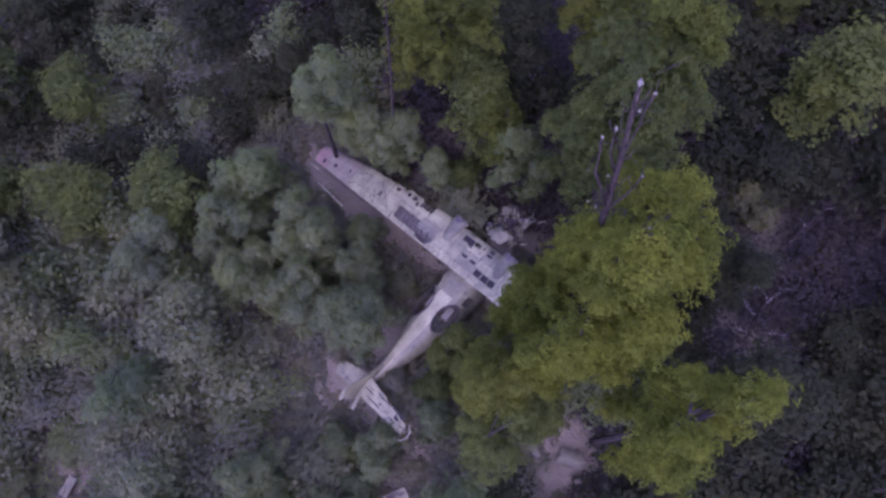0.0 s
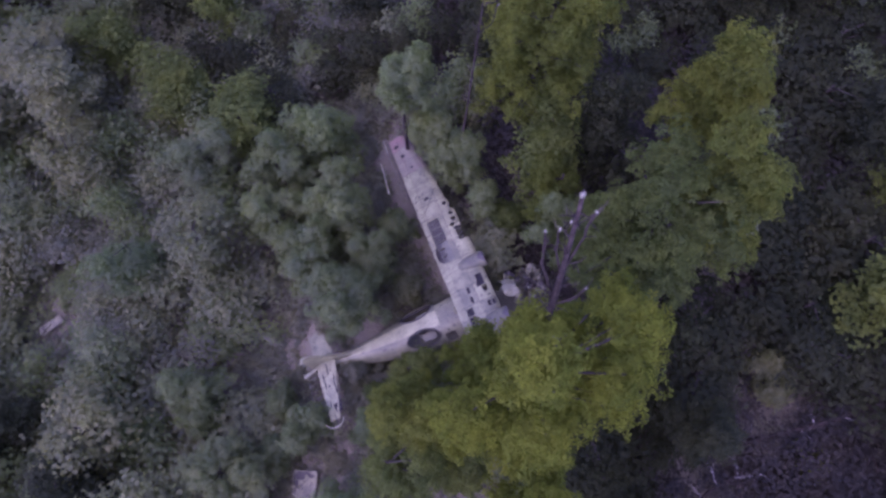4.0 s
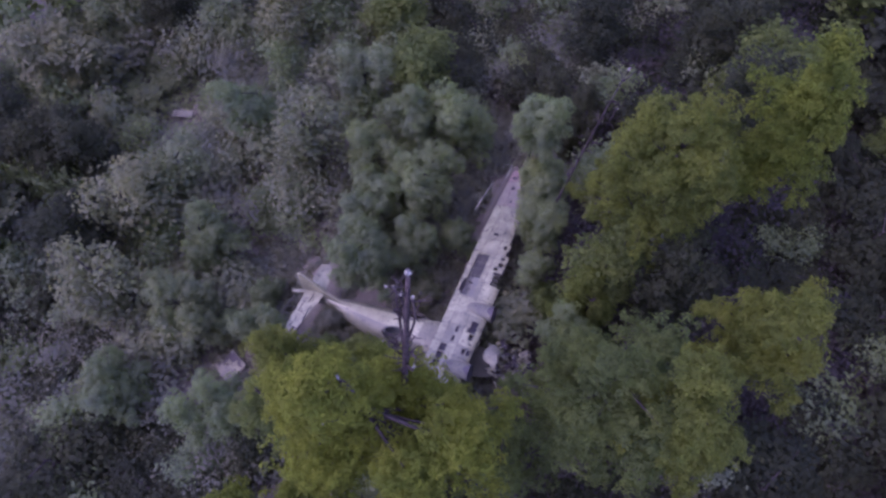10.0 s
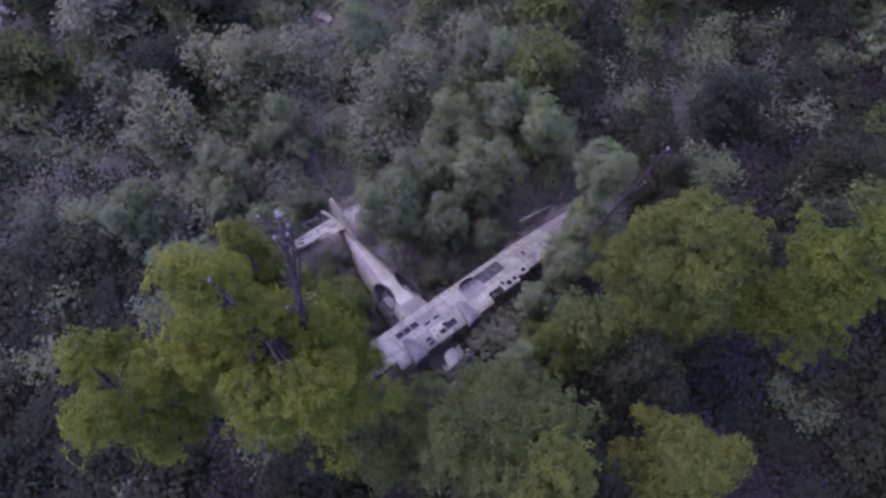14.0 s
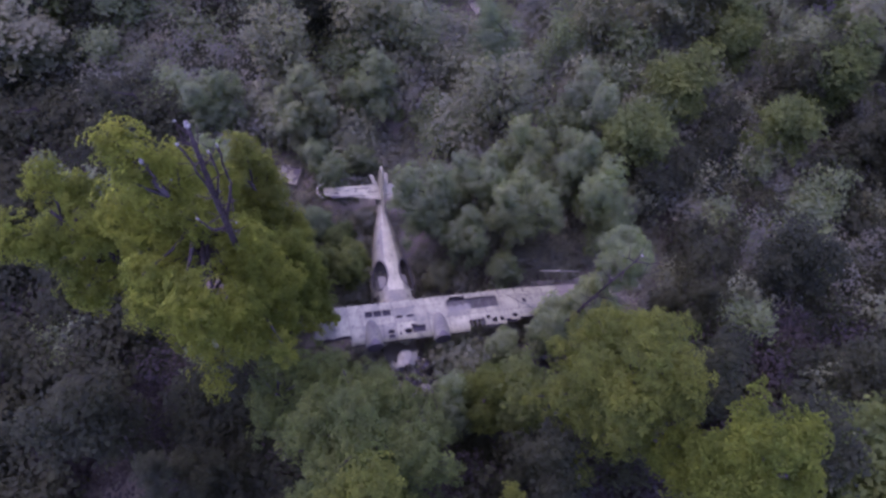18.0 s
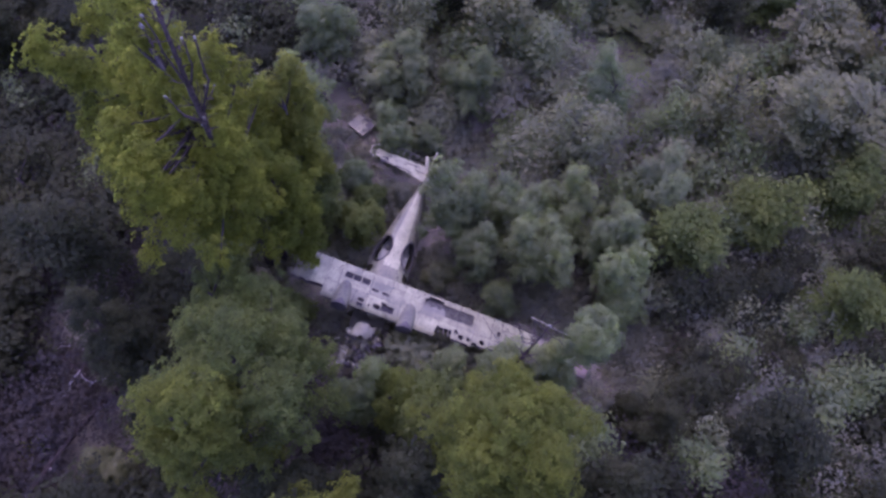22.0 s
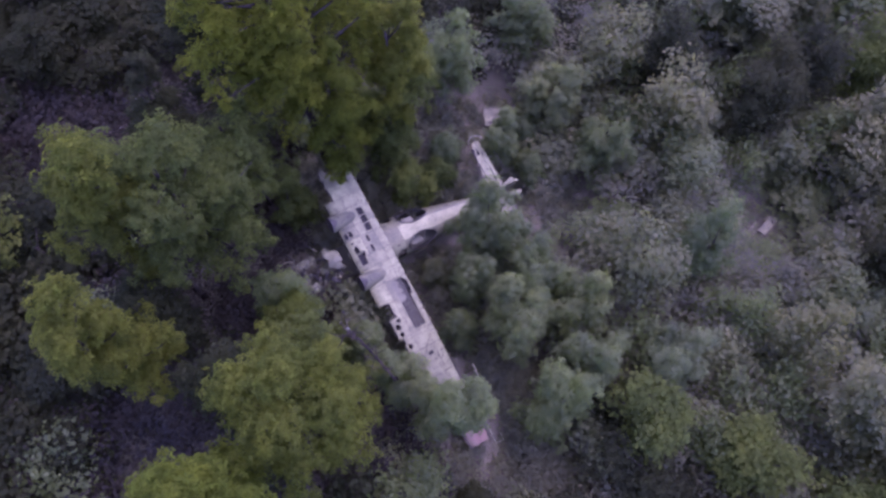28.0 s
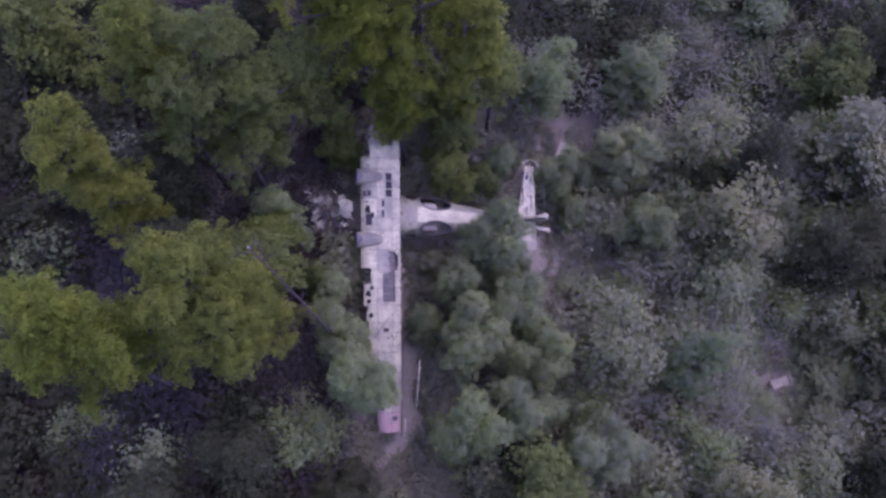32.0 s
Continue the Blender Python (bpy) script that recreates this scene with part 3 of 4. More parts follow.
def rosette_quads(g, centres, normals, size):
    """Whorls of five narrow leaflets that spread and sag round each shoot's end."""
    n = len(centres)
    normals = normals / np.linalg.norm(normals, axis=1)[:, None]
    t = g.normal(size=(n, 3))
    t -= (t * normals).sum(1)[:, None] * normals
    t /= np.linalg.norm(t, axis=1)[:, None]
    b = np.cross(normals, t)
    q = np.empty((n, 5, 4, 3))
    for k in range(5):
        w = 6.2832 * k / 5 + g.uniform(-0.25, 0.25, (n, 1))
        d = t * np.cos(w) + b * np.sin(w)
        side = np.cross(normals, d)
        ln = size * g.uniform(0.7, 1.25, (n, 1))
        q[:, k, 0] = centres + d * ln * 0.08
        q[:, k, 1] = centres + d * ln * 0.6 + side * ln * 0.21 + normals * ln * 0.02
        q[:, k, 2] = centres + d * ln * 1.05 - normals * ln * 0.3
        q[:, k, 3] = centres + d * ln * 0.6 - side * ln * 0.21 + normals * ln * 0.02
    return q.reshape(-1, 4, 3)


def clump_leaves(g, centre, radius, count, size, flat=0.75, whorled=False, ruffle=0.3):
    """Leaves of one clump: thick on its upper side, some inside it."""
    d = g.normal(size=(count, 3))
    d[:, 2] = np.abs(d[:, 2]) * 0.95 - 0.35
    d /= np.linalg.norm(d, axis=1)[:, None]
    r = radius * (1.5 - 1.15 * g.random((count, 1)) ** 1.1)
    w, stretch = g.uniform(0, 6.283), g.uniform(0.1, 0.55)
    along = np.array((math.cos(w), math.sin(w), -0.2))
    d = d + (d @ along)[:, None] * along * stretch
    p = np.asarray(centre) + d * r * np.array((1, 1, flat))
    nrm = d * (0.2 + ruffle) + np.array((0, 0, 0.75)) + g.normal(scale=ruffle, size=(count, 3))
    if whorled:
        keep = max(3, (2 * count) // 7)
        return rosette_quads(g, p[:keep], nrm[:keep], size)
    return leaf_quads(g, p, nrm, size)


def crown_clumps(g, rx, ry, up, down, clumps, small, leaders=()):
    """Centres and radii of the foliage clumps of a crown round the origin: a few leaders, each with boughs that reach out, sag and fork into sprays."""
    lead_count = len(leaders) or (1 if rx < 1.35 else 3 if rx < 2.2 else 4 if rx < 3.3 else 5)
    out = []
    turn = g.uniform(0, 6.283)
    for n in range(lead_count):
        w = turn + 6.283 * n / lead_count + g.uniform(-0.5, 0.5)
        off = 0.0 if lead_count == 1 else g.uniform(0.25, 0.7)
        ox, oy = rx * off * math.cos(w), ry * off * math.sin(w)
        size = 1.0 if lead_count == 1 else g.uniform(0.45, 0.66)
        oz = 0.0 if n == 0 else -up * g.uniform(0.15, 1.0)
        if leaders:
            ox, oy, oz, size = leaders[n]
            size /= rx
        boughs = max(6, int(clumps / lead_count / 3.4))
        out.append(((ox, oy, oz + up * 0.9), small * 0.75))
        for k in range(boughs):
            u = (k + 0.5) / boughs
            z = oz + up * 0.9 - (up + 0.55 * down) * u ** 1.15
            reach = size * (0.3 + 0.8 * min(1.0, 2.2 * u) ** 0.7) * g.uniform(0.6, 1.3)
            a = 2.39996 * k + turn + g.uniform(-0.4, 0.4)
            sag = g.uniform(0.1, 0.6) * small * 2.2
            bend = g.uniform(-0.35, 0.35)
            for i in range(3 if u < 0.2 else 4):
                f = (i + 1) / 4 + g.uniform(-0.08, 0.08)
                aa = a + bend * f + g.uniform(-0.15, 0.15)
                out.append(((ox + rx * reach * f * math.cos(aa), oy + ry * reach * f * math.sin(aa), z - sag * f * f + g.uniform(-0.2, 0.25) * small),
                            small * (1.0 - 0.5 * f) * g.uniform(0.7, 1.3)))
            if g.random() < 0.35:
                for i in range(3):
                    out.append(((ox + rx * reach * math.cos(a), oy + ry * reach * math.sin(a), z - sag - small * (0.7 + 0.8 * i)), small * (0.5 - 0.08 * i)))
    return out


def tree_meshes(seed, rx, ry, up, down, height, clumps, leaves, size, mat, droopy=0.0, trunk_r=0.22, small=0.8, leaders=(), whorled=False):
    """Trunk with limbs, and crown, of a tree with its foot at the origin."""
    g = np.random.default_rng(seed)
    cl = crown_clumps(g, rx, ry, up, down, clumps, small, leaders)
    mid = height - up - 0.4
    total = sum(r ** 1.6 for c, r in cl)
    qs = []
    for c, r in cl:
        c = (c[0], c[1], c[2] + mid)
        n = max(8, int(leaves * r ** 1.6 / total))
        q = clump_leaves(g, c, r, n, size * (0.8 + 0.3 * min(1.0, r / small)), 0.7, whorled)
        if droopy:
            q[:, :, 2] -= np.repeat(np.abs(g.normal(size=(len(q) // (5 if whorled else 1), 1))), 5 if whorled else 1, axis=0) * droopy * r
        qs.append(q)
    crown = quads_of("crown", np.concatenate(qs), mat)
    lean = g.uniform(-0.4, 0.4, 2)
    tip = mid + 0.4 * up
    stem = [((lean[0] * u, lean[1] * u, tip * u - 0.5 * (1 - u)), trunk_r * (1 - 0.7 * u)) for u in (0, 0.1, 0.35, 0.65, 1)]
    paths = [stem]
    for c, r in cl[2::4]:
        u = max(0.25, min(0.95, (c[2] + mid - 0.5 * rx) / tip))
        a = Vector((lean[0] * u, lean[1] * u, tip * u))
        b = Vector((c[0], c[1], c[2] + mid - 0.15 * r))
        k = a.lerp(b, 0.5) + Vector((0, 0, -0.25))
        paths.append([(a, trunk_r * 0.36), (k, trunk_r * 0.22), (b, 0.025)])
    return mesh_of("trunk", *tubes(paths, 5), BARK, True), crown


def make_tree(meshes, label):
    t = tagged(new("tree"), label, "tree", group="forest trees")
    put("trunk", meshes[0], t)
    put("crown", meshes[1], t)
    return t


def on_ground(x, y, scale=1.0, tall=1.0, turn=0.0):
    return Matrix.LocRotScale((x, y, ground_z(x, y)), Euler((0, 0, turn)), (scale, scale, tall))


# the tall trees that stand round the wreck: x, y, top, crown radii, reach up and down, clumps, leaves, leaf size, material, words
TALL = [
    (8.2, -1.2, 29.6, 3.9, 3.9, 4.2, 7.5, 215, 28000, 0.23, LEAF_LIME, "tall broad tree with clumped yellow-green foliage beside the wing"),
    (5.6, -1.3, 18.5, 1.7, 2.6, 4.6, 9.5, 76, 9500, 0.23, LEAF_LIME, "leaning yellow-green tree that hides the starboard wing's end"),
    (14.2, -2.8, 25.0, 2.4, 2.5, 4.8, 9.0, 90, 11000, 0.24, LEAF_LIME, "tall yellow-green tree with clumped crown"),
    (2.2, 8.9, 22.8, 3.6, 3.6, 4.6, 9.0, 150, 19000, 0.23, LEAF_GREEN, "round dense green tree ahead of the wreck's nose"),
    (-10.2, 8.0, 22.6, 3.7, 3.7, 4.8, 9.0, 160, 19000, 0.23, LEAF_YELLOW, "broad light-green tree beside the port wing"),
    (-12.7, 12.9, 26.4, 2.9, 2.9, 4.6, 8.0, 105, 12000, 0.24, LEAF_LIME, "broad light-green tree with ragged crown"),
    (-3.2, 15.0, 23.2, 2.6, 2.6, 4.4, 8.0, 95, 11500, 0.24, LEAF_YELLOW, "light-green tree with clumped crown"),
    (2.9, 12.0, 25.0, 2.5, 2.5, 4.4, 8.0, 90, 11000, 0.24, LEAF_YELLOW, "light-green tree behind a denser round one"),
    (12.8, 8.6, 15.5, 2.6, 2.8, 4.8, 8.0, 80, 9000, 0.24, LEAF_DARKENED, "tall dark-green tree with open crown, darkened further for shade"),
    (-3.6, 7.0, 12.6, 1.5, 1.5, 2.2, 3.4, 40, 4600, 0.26, LEAF_YELLOW, "small green tree close to the wing's edge"),
    (-2.9, -7.9, 8.4, 2.45, 2.4, 2.8, 5.0, 90, 9500, 0.24, LEAF_OLIVE, "low rounded tree leaning over the tail"),
    (-9.5, 2.7, 9.4, 1.7, 1.5, 2.4, 4.0, 50, 5200, 0.26, LEAF_OLIVE, "slender olive tree rising past the outer wing"),
    (-13.7, 0.2, 14.0, 1.6, 1.7, 2.6, 3.0, 52, 6000, 0.25, LEAF_MID, "slender green tree rising over the outer wing"),
    (-11.8, 1.8, 8.8, 1.6, 1.5, 2.4, 3.0, 50, 5200, 0.25, LEAF_OLIVE, "slender olive tree ahead of the outer wing"),
    (7.2, 5.0, 16.5, 2.6, 2.6, 3.4, 5.0, 44, 5000, 0.25, LEAF_GREEN, "dark-green tree in the shade of a taller one"),
    (7.0, -6.0, 18.6, 2.1, 2.2, 3.6, 7.0, 80, 9500, 0.23, LEAF_YELLOW, "green tree leaning out beside a taller yellow-green one"),
    (9.0, -8.0, 14.0, 2.4, 2.2, 3.0, 5.0, 40, 4500, 0.25, LEAF_GREEN, "dark-green tree below a tall neighbour"),
    (-6.2, 3.4, 7.0, 1.1, 1.1, 1.4, 2.4, 18, 1800, 0.25, LEAF_OLIVE, "small olive tree at the wing's torn edge"),
]
# leaders of the many-stemmed crowns: offset on the plan, drop below the top, reach
LEADERS = {(8.2, -1.2): [(0.2, -0.3, 0.0, 1.25), (1.3, 2.9, -4.6, 1.5), (-0.5, 4.3, -4.3, 2.0), (2.2, -0.4, -5.0, 1.5), (-1.6, 2.4, -7.8, 1.7), (-1.9, 1.1, -5.9, 1.3), (0.4, -2.6, -6.5, 1.5)],
           (-10.2, 8.0): [(0.2, 0.0, 0.0, 2.5), (1.2, 1.8, -1.2, 2.1), (-1.5, 0.9, -0.8, 2.1), (0.3, -1.9, -2.6, 1.8), (-1.4, -1.3, -2.4, 1.8), (1.8, -0.2, -2.2, 1.8)],
           (2.2, 8.9): [(0.3, -1.0, 0.0, 2.7), (1.8, 1.4, -0.8, 2.2), (-1.6, 0.8, -1.4, 2.2), (2.6, -1.2, -2.2, 1.9), (-0.6, -2.2, -3.4, 1.7)]}
taken = []
for k, (x, y, top, rx, ry, up, down, clumps, leaves, size, mat, words) in enumerate(TALL):
    t = make_tree(tree_meshes(100 + k, rx, ry, up, down, top - ground_z(x, y), clumps, leaves, size, mat, 0.3, 0.1 + 0.007 * top, 0.42 + 0.1 * rx, LEADERS.get((x, y), ()), True), words)
    t.matrix_basis = on_ground(x, y)
    taken.append((x, y, rx))

# lower trees that crowd up to the wreck: x, y, top, crown radius, material, words
LOW = [
    (-5.4, -5.5, 6.4, 1.5, LEAF_OLIVE, "low olive tree between the wing and the hull"),
    (-9.4, -6.2, 8.4, 2.5, LEAF_OLIVE, "low rounded olive tree behind the port wing"),
    (-7.0, -9.6, 6.6, 2.2, LEAF_OLIVE, "rounded olive tree behind the port wing"),
    (-10.6, -11.0, 7.2, 2.3, LEAF_OLIVE, "rounded olive tree with clumped crown"),
    (-0.2, -19.6, 5.4, 2.4, LEAF_OLIVE, "olive tree beyond the tail"),
    (4.0, -13.2, 4.2, 1.5, LEAF_OLIVE, "low yellowish tree beside the tailplane tip"),
    (-11.3, -21.4, 6.4, 2.3, LEAF_MID, "rounded green tree near a stray panel"),
    (-16.8, -14.8, 7.0, 2.4, LEAF_PALED, "olive tree with clumped crown, paled for haze"),
    (-15.6, -5.6, 8.0, 2.4, LEAF_MID, "rounded green tree behind the wing tip"),
    (3.4, -5.2, 5.6, 1.5, LEAF_GREEN, "low dark-green tree beside the hull"),
    (6.4, -5.0, 10.5, 2.0, LEAF_GREEN, "dark-green tree under a tall crown"),
    (-14.2, -9.6, 7.2, 2.1, LEAF_OLIVE, "olive tree with drooping clumps"),
    (-19.2, 2.6, 6.8, 1.7, LEAF_DARKENED, "deep-green tree beyond the wing tip, darkened further for shade"),
    (5.2, -18.8, 5.6, 2.3, LEAF_PALED, "olive tree beyond the tail, paled for haze"),
    (12.0, -19.6, 6.2, 2.5, LEAF_OLIVE, "olive tree with clumped crown"),
    (10.6, -12.0, 8.5, 2.2, LEAF_MID, "green tree with clumped crown"),
    (-3.0, -3.6, 1.9, 0.9, LEAF_BROWN, "low brownish shrub by the wing's trailing edge"),
    (-7.6, -2.9, 3.4, 1.1, LEAF_OLIVE, "low olive shrub by the wing's trailing edge"),
    (5.4, 3.4, 7.4, 1.6, LEAF_GREEN, "low dark-green tree ahead of the wing"),
    (-1.5, 7.0, 12.0, 1.7, LEAF_MID, "low green tree ahead of the crushed nose"),
    (3.9, -7.4, 2.6, 1.3, LEAF_GREEN, "low green shrub beside the tapering hull"),
    (5.4, -9.0, 3.0, 1.3, LEAF_MID, "low green shrub beside the tailplane tip"),
    (4.6, -15.8, 1.2, 1.0, LEAF_OLIVE, "low olive shrub beside a torn panel"),
    (1.6, -14.6, 1.0, 1.1, LEAF_OLIVE, "low olive shrub behind the tail"),
    (1.6, -9.0, 1.6, 1.0, LEAF_HAZE_FERN, "low dull shrub beside the tail"),
    (11.8, 16.4, 7.5, 1.5, LEAF_BROWN, "small yellow-brown tree beside a fallen trunk"),
    (17.4, 16.4, 5.6, 1.2, LEAF_YELLOW, "small yellow-green shrub under a fallen trunk"),
    (9.1, -4.3, 9.0, 1.7, LEAF_GREEN, "low green tree below a tall yellow-green one"),
    (10.4, -4.4, 6.0, 1.3, LEAF_GREEN, "low green tree beside a torn panel"),
    (-5.2, 4.8, 5.0, 1.4, LEAF_GREEN, "low green tree ahead of the port wing"),
]
for k, (x, y, top, rx, mat, words) in enumerate(LOW):
    h = top - ground_z(x, y)
    t = make_tree(tree_meshes(200 + k, rx, rx, 0.28 * h, 0.5 * h, h, int(26 * rx), int(2900 * rx), 0.24, mat, 0.3, 0.06 + 0.02 * rx, 0.42 + 0.1 * rx, (), True), words)
    t.matrix_basis = on_ground(x, y)
    taken.append((x, y, rx))

# the forest all round
KINDS, CROWNS = [], []
for k, (rx, up, down, high, clumps, leaves, size, mat, drop, words) in enumerate([
        (2.8, 3.6, 7.5, 12.0, 64, 4200, 0.27, LEAF_MID, 0.4, "mid-green forest tree with clumped crown"),
        (3.1, 4.0, 8.5, 12.0, 70, 4400, 0.27, LEAF_PALED, 0.5, "olive forest tree with drooping boughs, paled for haze"),
        (2.1, 4.2, 9.5, 12.0, 56, 3600, 0.26, LEAF_MID, 0.7, "vine-draped green tree with narrow crown"),
        (2.9, 3.4, 7.0, 12.0, 60, 4000, 0.26, LEAF_DARKENED, 0.4, "dark-green spreading forest tree, darkened further for shade"),
        (2.6, 3.4, 7.0, 12.0, 54, 3600, 0.26, LEAF_BROWN, 0.4, "brownish olive tree with thin foliage"),
        (3.0, 3.8, 8.0, 12.0, 66, 4200, 0.27, LEAF_OLIVE, 0.4, "olive-green forest tree with ragged crown"),
        (2.6, 5.0, 9.0, 19.0, 84, 5200, 0.25, LEAF_DARKENED, 0.3, "tall dark-green forest tree with ragged crown, darkened further for shade"),
        (2.5, 5.0, 9.5, 19.0, 80, 5000, 0.25, LEAF_GREEN, 0.3, "tall mid-green forest tree with ragged crown"),
        (2.2, 4.6, 8.5, 19.0, 66, 4600, 0.25, LEAF_BROWN, 0.3, "tall brownish tree with thin foliage"),
        (1.9, 2.2, 3.6, 6.0, 30, 1900, 0.24, LEAF_YOUNG, 0.4, "young green tree growing in a gap of the forest"),
        (1.8, 2.0, 3.4, 6.0, 28, 1800, 0.24, LEAF_OLIVE, 0.4, "young olive-green tree growing in a gap of the forest"),
        (1.7, 2.0, 3.6, 6.0, 24, 1400, 0.27, LEAF_DARKENED, 0.4, "young dark-green tree, its leaves darkened for deep shade")]):
    pair = tree_meshes(300 + k, rx, rx, up, down, high, clumps, leaves, size, mat, drop, 0.16, (0.66 if high > 15 else 0.8) + 0.06 * rx)
    CROWNS.append(pair[1])
    if k < 9:
        KINDS.append(make_tree(pair, words))


def wreck_gap(x, y):
    """Distance to the wreck's outline on the plan."""
    def seg(ax, ay, bx, by):
        u = max(0, min(1, ((x - ax) * (bx - ax) + (y - ay) * (by - ay)) / ((bx - ax) ** 2 + (by - ay) ** 2)))
        return math.hypot(x - ax - u * (bx - ax), y - ay - u * (by - ay))
    return min(seg(-16, -1, 7, 0), seg(0, 5, -0.5, -12), seg(-3, -11.5, 4, -11.2))


def canopy_top(x, y):
    """Height of the canopy: low behind the tail, high ahead of the nose."""
    s = 1 / (1 + math.exp(-(y + 0.35 * x - 1.0) / 4.0))
    return 6.5 + 11.5 * s + 0.05 * (y if y > 0 else 0)


rng = random.Random(11)
spots = []
step = 4.5
for j in range(-16, 16):
    for i in range(-14, 15):
        x, y = (i + 0.5 * (j % 2)) * step + rng.uniform(-1.7, 1.7) - 3, j * step * 0.88 + rng.uniform(-1.7, 1.7)
        spots.append((math.hypot(x + 4, y + 4), x, y, rng.random(), rng.random(), rng.uniform(0, 6.28)))
spots.sort()
CLEAR = [(7.3, -15.0, 2.6), (-3.8, -15.2, 2.5), (-11.4, -31.0, 3.4), (12.8, -5.0, 2.6), (1.5, 4.5, 4.0), (18.6, 9.0, 2.8), (21.5, 3.5, 2.8), (-8.6, 21.5, 2.8), (14.4, 12.5, 2.7), (14.6, 17.5, 2.7), (18.0, 15.8, 2.6), (19.2, 19.6, 2.4)]
first_use = set()
far = []
for r, x, y, a, b, turn in spots:
    if r > 54 or wreck_gap(x, y) < 3.2 or any(math.hypot(x - cx, y - cy) < cr for cx, cy, cr in CLEAR):
        continue
    if any(math.hypot(x - tx, y - ty) < 0.7 * tr + 1.2 for tx, ty, tr in taken):
        continue
    top = canopy_top(x, y) + (b - 0.5) * 7.0 + (1.6 if a * 7 % 1 > 0.5 else -0.8)
    base = ground_z(x, y)
    hollow = x + 0.6 * y > 11.0 or y > 17 or (x < -11 and y > 15.5)
    if hollow:
        top = min(top, base + 5.0 + 6.0 * b)
    if wreck_gap(x, y) < 6:
        top = min(top, base + 7.5)
    if any(math.hypot(x - cx, y - cy) < cr + 3.6 for cx, cy, cr in CLEAR[:4]):
        top = min(top, base + 3.0)
    # Leaf kinds by place: darkened rows carry shade, paled rows haze, in their colour.
    tall = top - base > 13.5
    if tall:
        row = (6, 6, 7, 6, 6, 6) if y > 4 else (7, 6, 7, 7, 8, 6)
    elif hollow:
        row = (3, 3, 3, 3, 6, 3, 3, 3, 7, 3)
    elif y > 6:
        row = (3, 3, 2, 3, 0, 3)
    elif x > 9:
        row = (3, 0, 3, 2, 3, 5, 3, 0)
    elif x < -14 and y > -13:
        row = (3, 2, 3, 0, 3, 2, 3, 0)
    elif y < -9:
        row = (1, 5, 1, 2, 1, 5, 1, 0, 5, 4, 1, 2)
    else:
        row = (0, 1, 2, 3, 5, 0, 1, 2, 5, 4, 5, 0)
    k = row[int(a * len(row))]
    scale = (0.8 + 0.5 * b) * (1.0 if r < 40 else 1.15) * (0.72 if wreck_gap(x, y) < 5 else 1.0) * (0.95 if tall else 1.0)
    mat4 = on_ground(x, y, scale, max(0.35, (top - base) / (19.0 if tall else 12.0)), turn)
    if r > 40:
        far.append((k, mat4))
        continue
    if k not in first_use:
        first_use.add(k)
        KINDS[k].matrix_basis = mat4
    else:
        copy_thing(KINDS[k], mat4)
for k, t in enumerate(KINDS):
    if k not in first_use:
        t.matrix_basis = on_ground(26 + 4 * k, 22)

# young trees in the gaps between them
young = []
for r, x, y, a, b, turn in spots:
    x, y = x + 2.25 + 0.8 * (b - 0.5), y + 1.6 + 0.8 * (a - 0.5)
    if r > 40 or wreck_gap(x, y) < 3.4 or any(math.hypot(x - cx, y - cy) < cr + 1.6 for cx, cy, cr in CLEAR):
        continue
    base = ground_z(x, y)
    tall = (canopy_top(x, y) - base) * (0.45 + 0.25 * b)
    if x + 0.6 * y > 14 or y > 17:
        tall = min(tall, 4.5)
    if wreck_gap(x, y) < 6:
        tall = min(tall, 4.0)
    if any(math.hypot(x - tx, y - ty) < 0.5 * tr + 0.6 for tx, ty, tr in taken):
        continue
    # The darkened kind puts shade into the thicket's colour at the dim sides.
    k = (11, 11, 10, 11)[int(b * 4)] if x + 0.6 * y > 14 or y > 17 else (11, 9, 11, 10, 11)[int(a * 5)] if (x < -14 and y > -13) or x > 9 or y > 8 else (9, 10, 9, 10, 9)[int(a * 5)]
    young.append((k, on_ground(x, y, 0.85 + 0.5 * a, tall / 6.0, turn)))


def joined(name, me, places, thin, grow, words, category):
    """Copies of a crown at many places as one mesh; thin: keep each nth leaf, grown to make up for it."""
    co = np.empty(len(me.vertices) * 3, dtype=np.float32)
    me.vertices.foreach_get("co", co)
    q = co.reshape(-1, 4, 3)[::thin].astype(float)
    mid = q.mean(1, keepdims=True)
    q = mid + (q - mid) * grow
    qs = [q @ np.array(m4)[:3, :3].T + np.array(m4)[:3, 3] for m4 in places]
    if qs:
        tagged(put(name, quads_of(name, np.concatenate(qs), me.materials[0]) ), words, category, kind="stuff")


# the woods beyond, past telling tree from tree, and the thicket of young trees
for k in range(9):
    joined("far_woods", CROWNS[k], [m4 for kk, m4 in far if kk == k], 5, 1.85, "distant hazy green forest canopy", "forest")
for k in range(9, 12):
    joined("thicket", CROWNS[k], [m4 for kk, m4 in young if kk == k], 1, 1.0, "thicket of young trees in the gaps of the forest", "thicket")

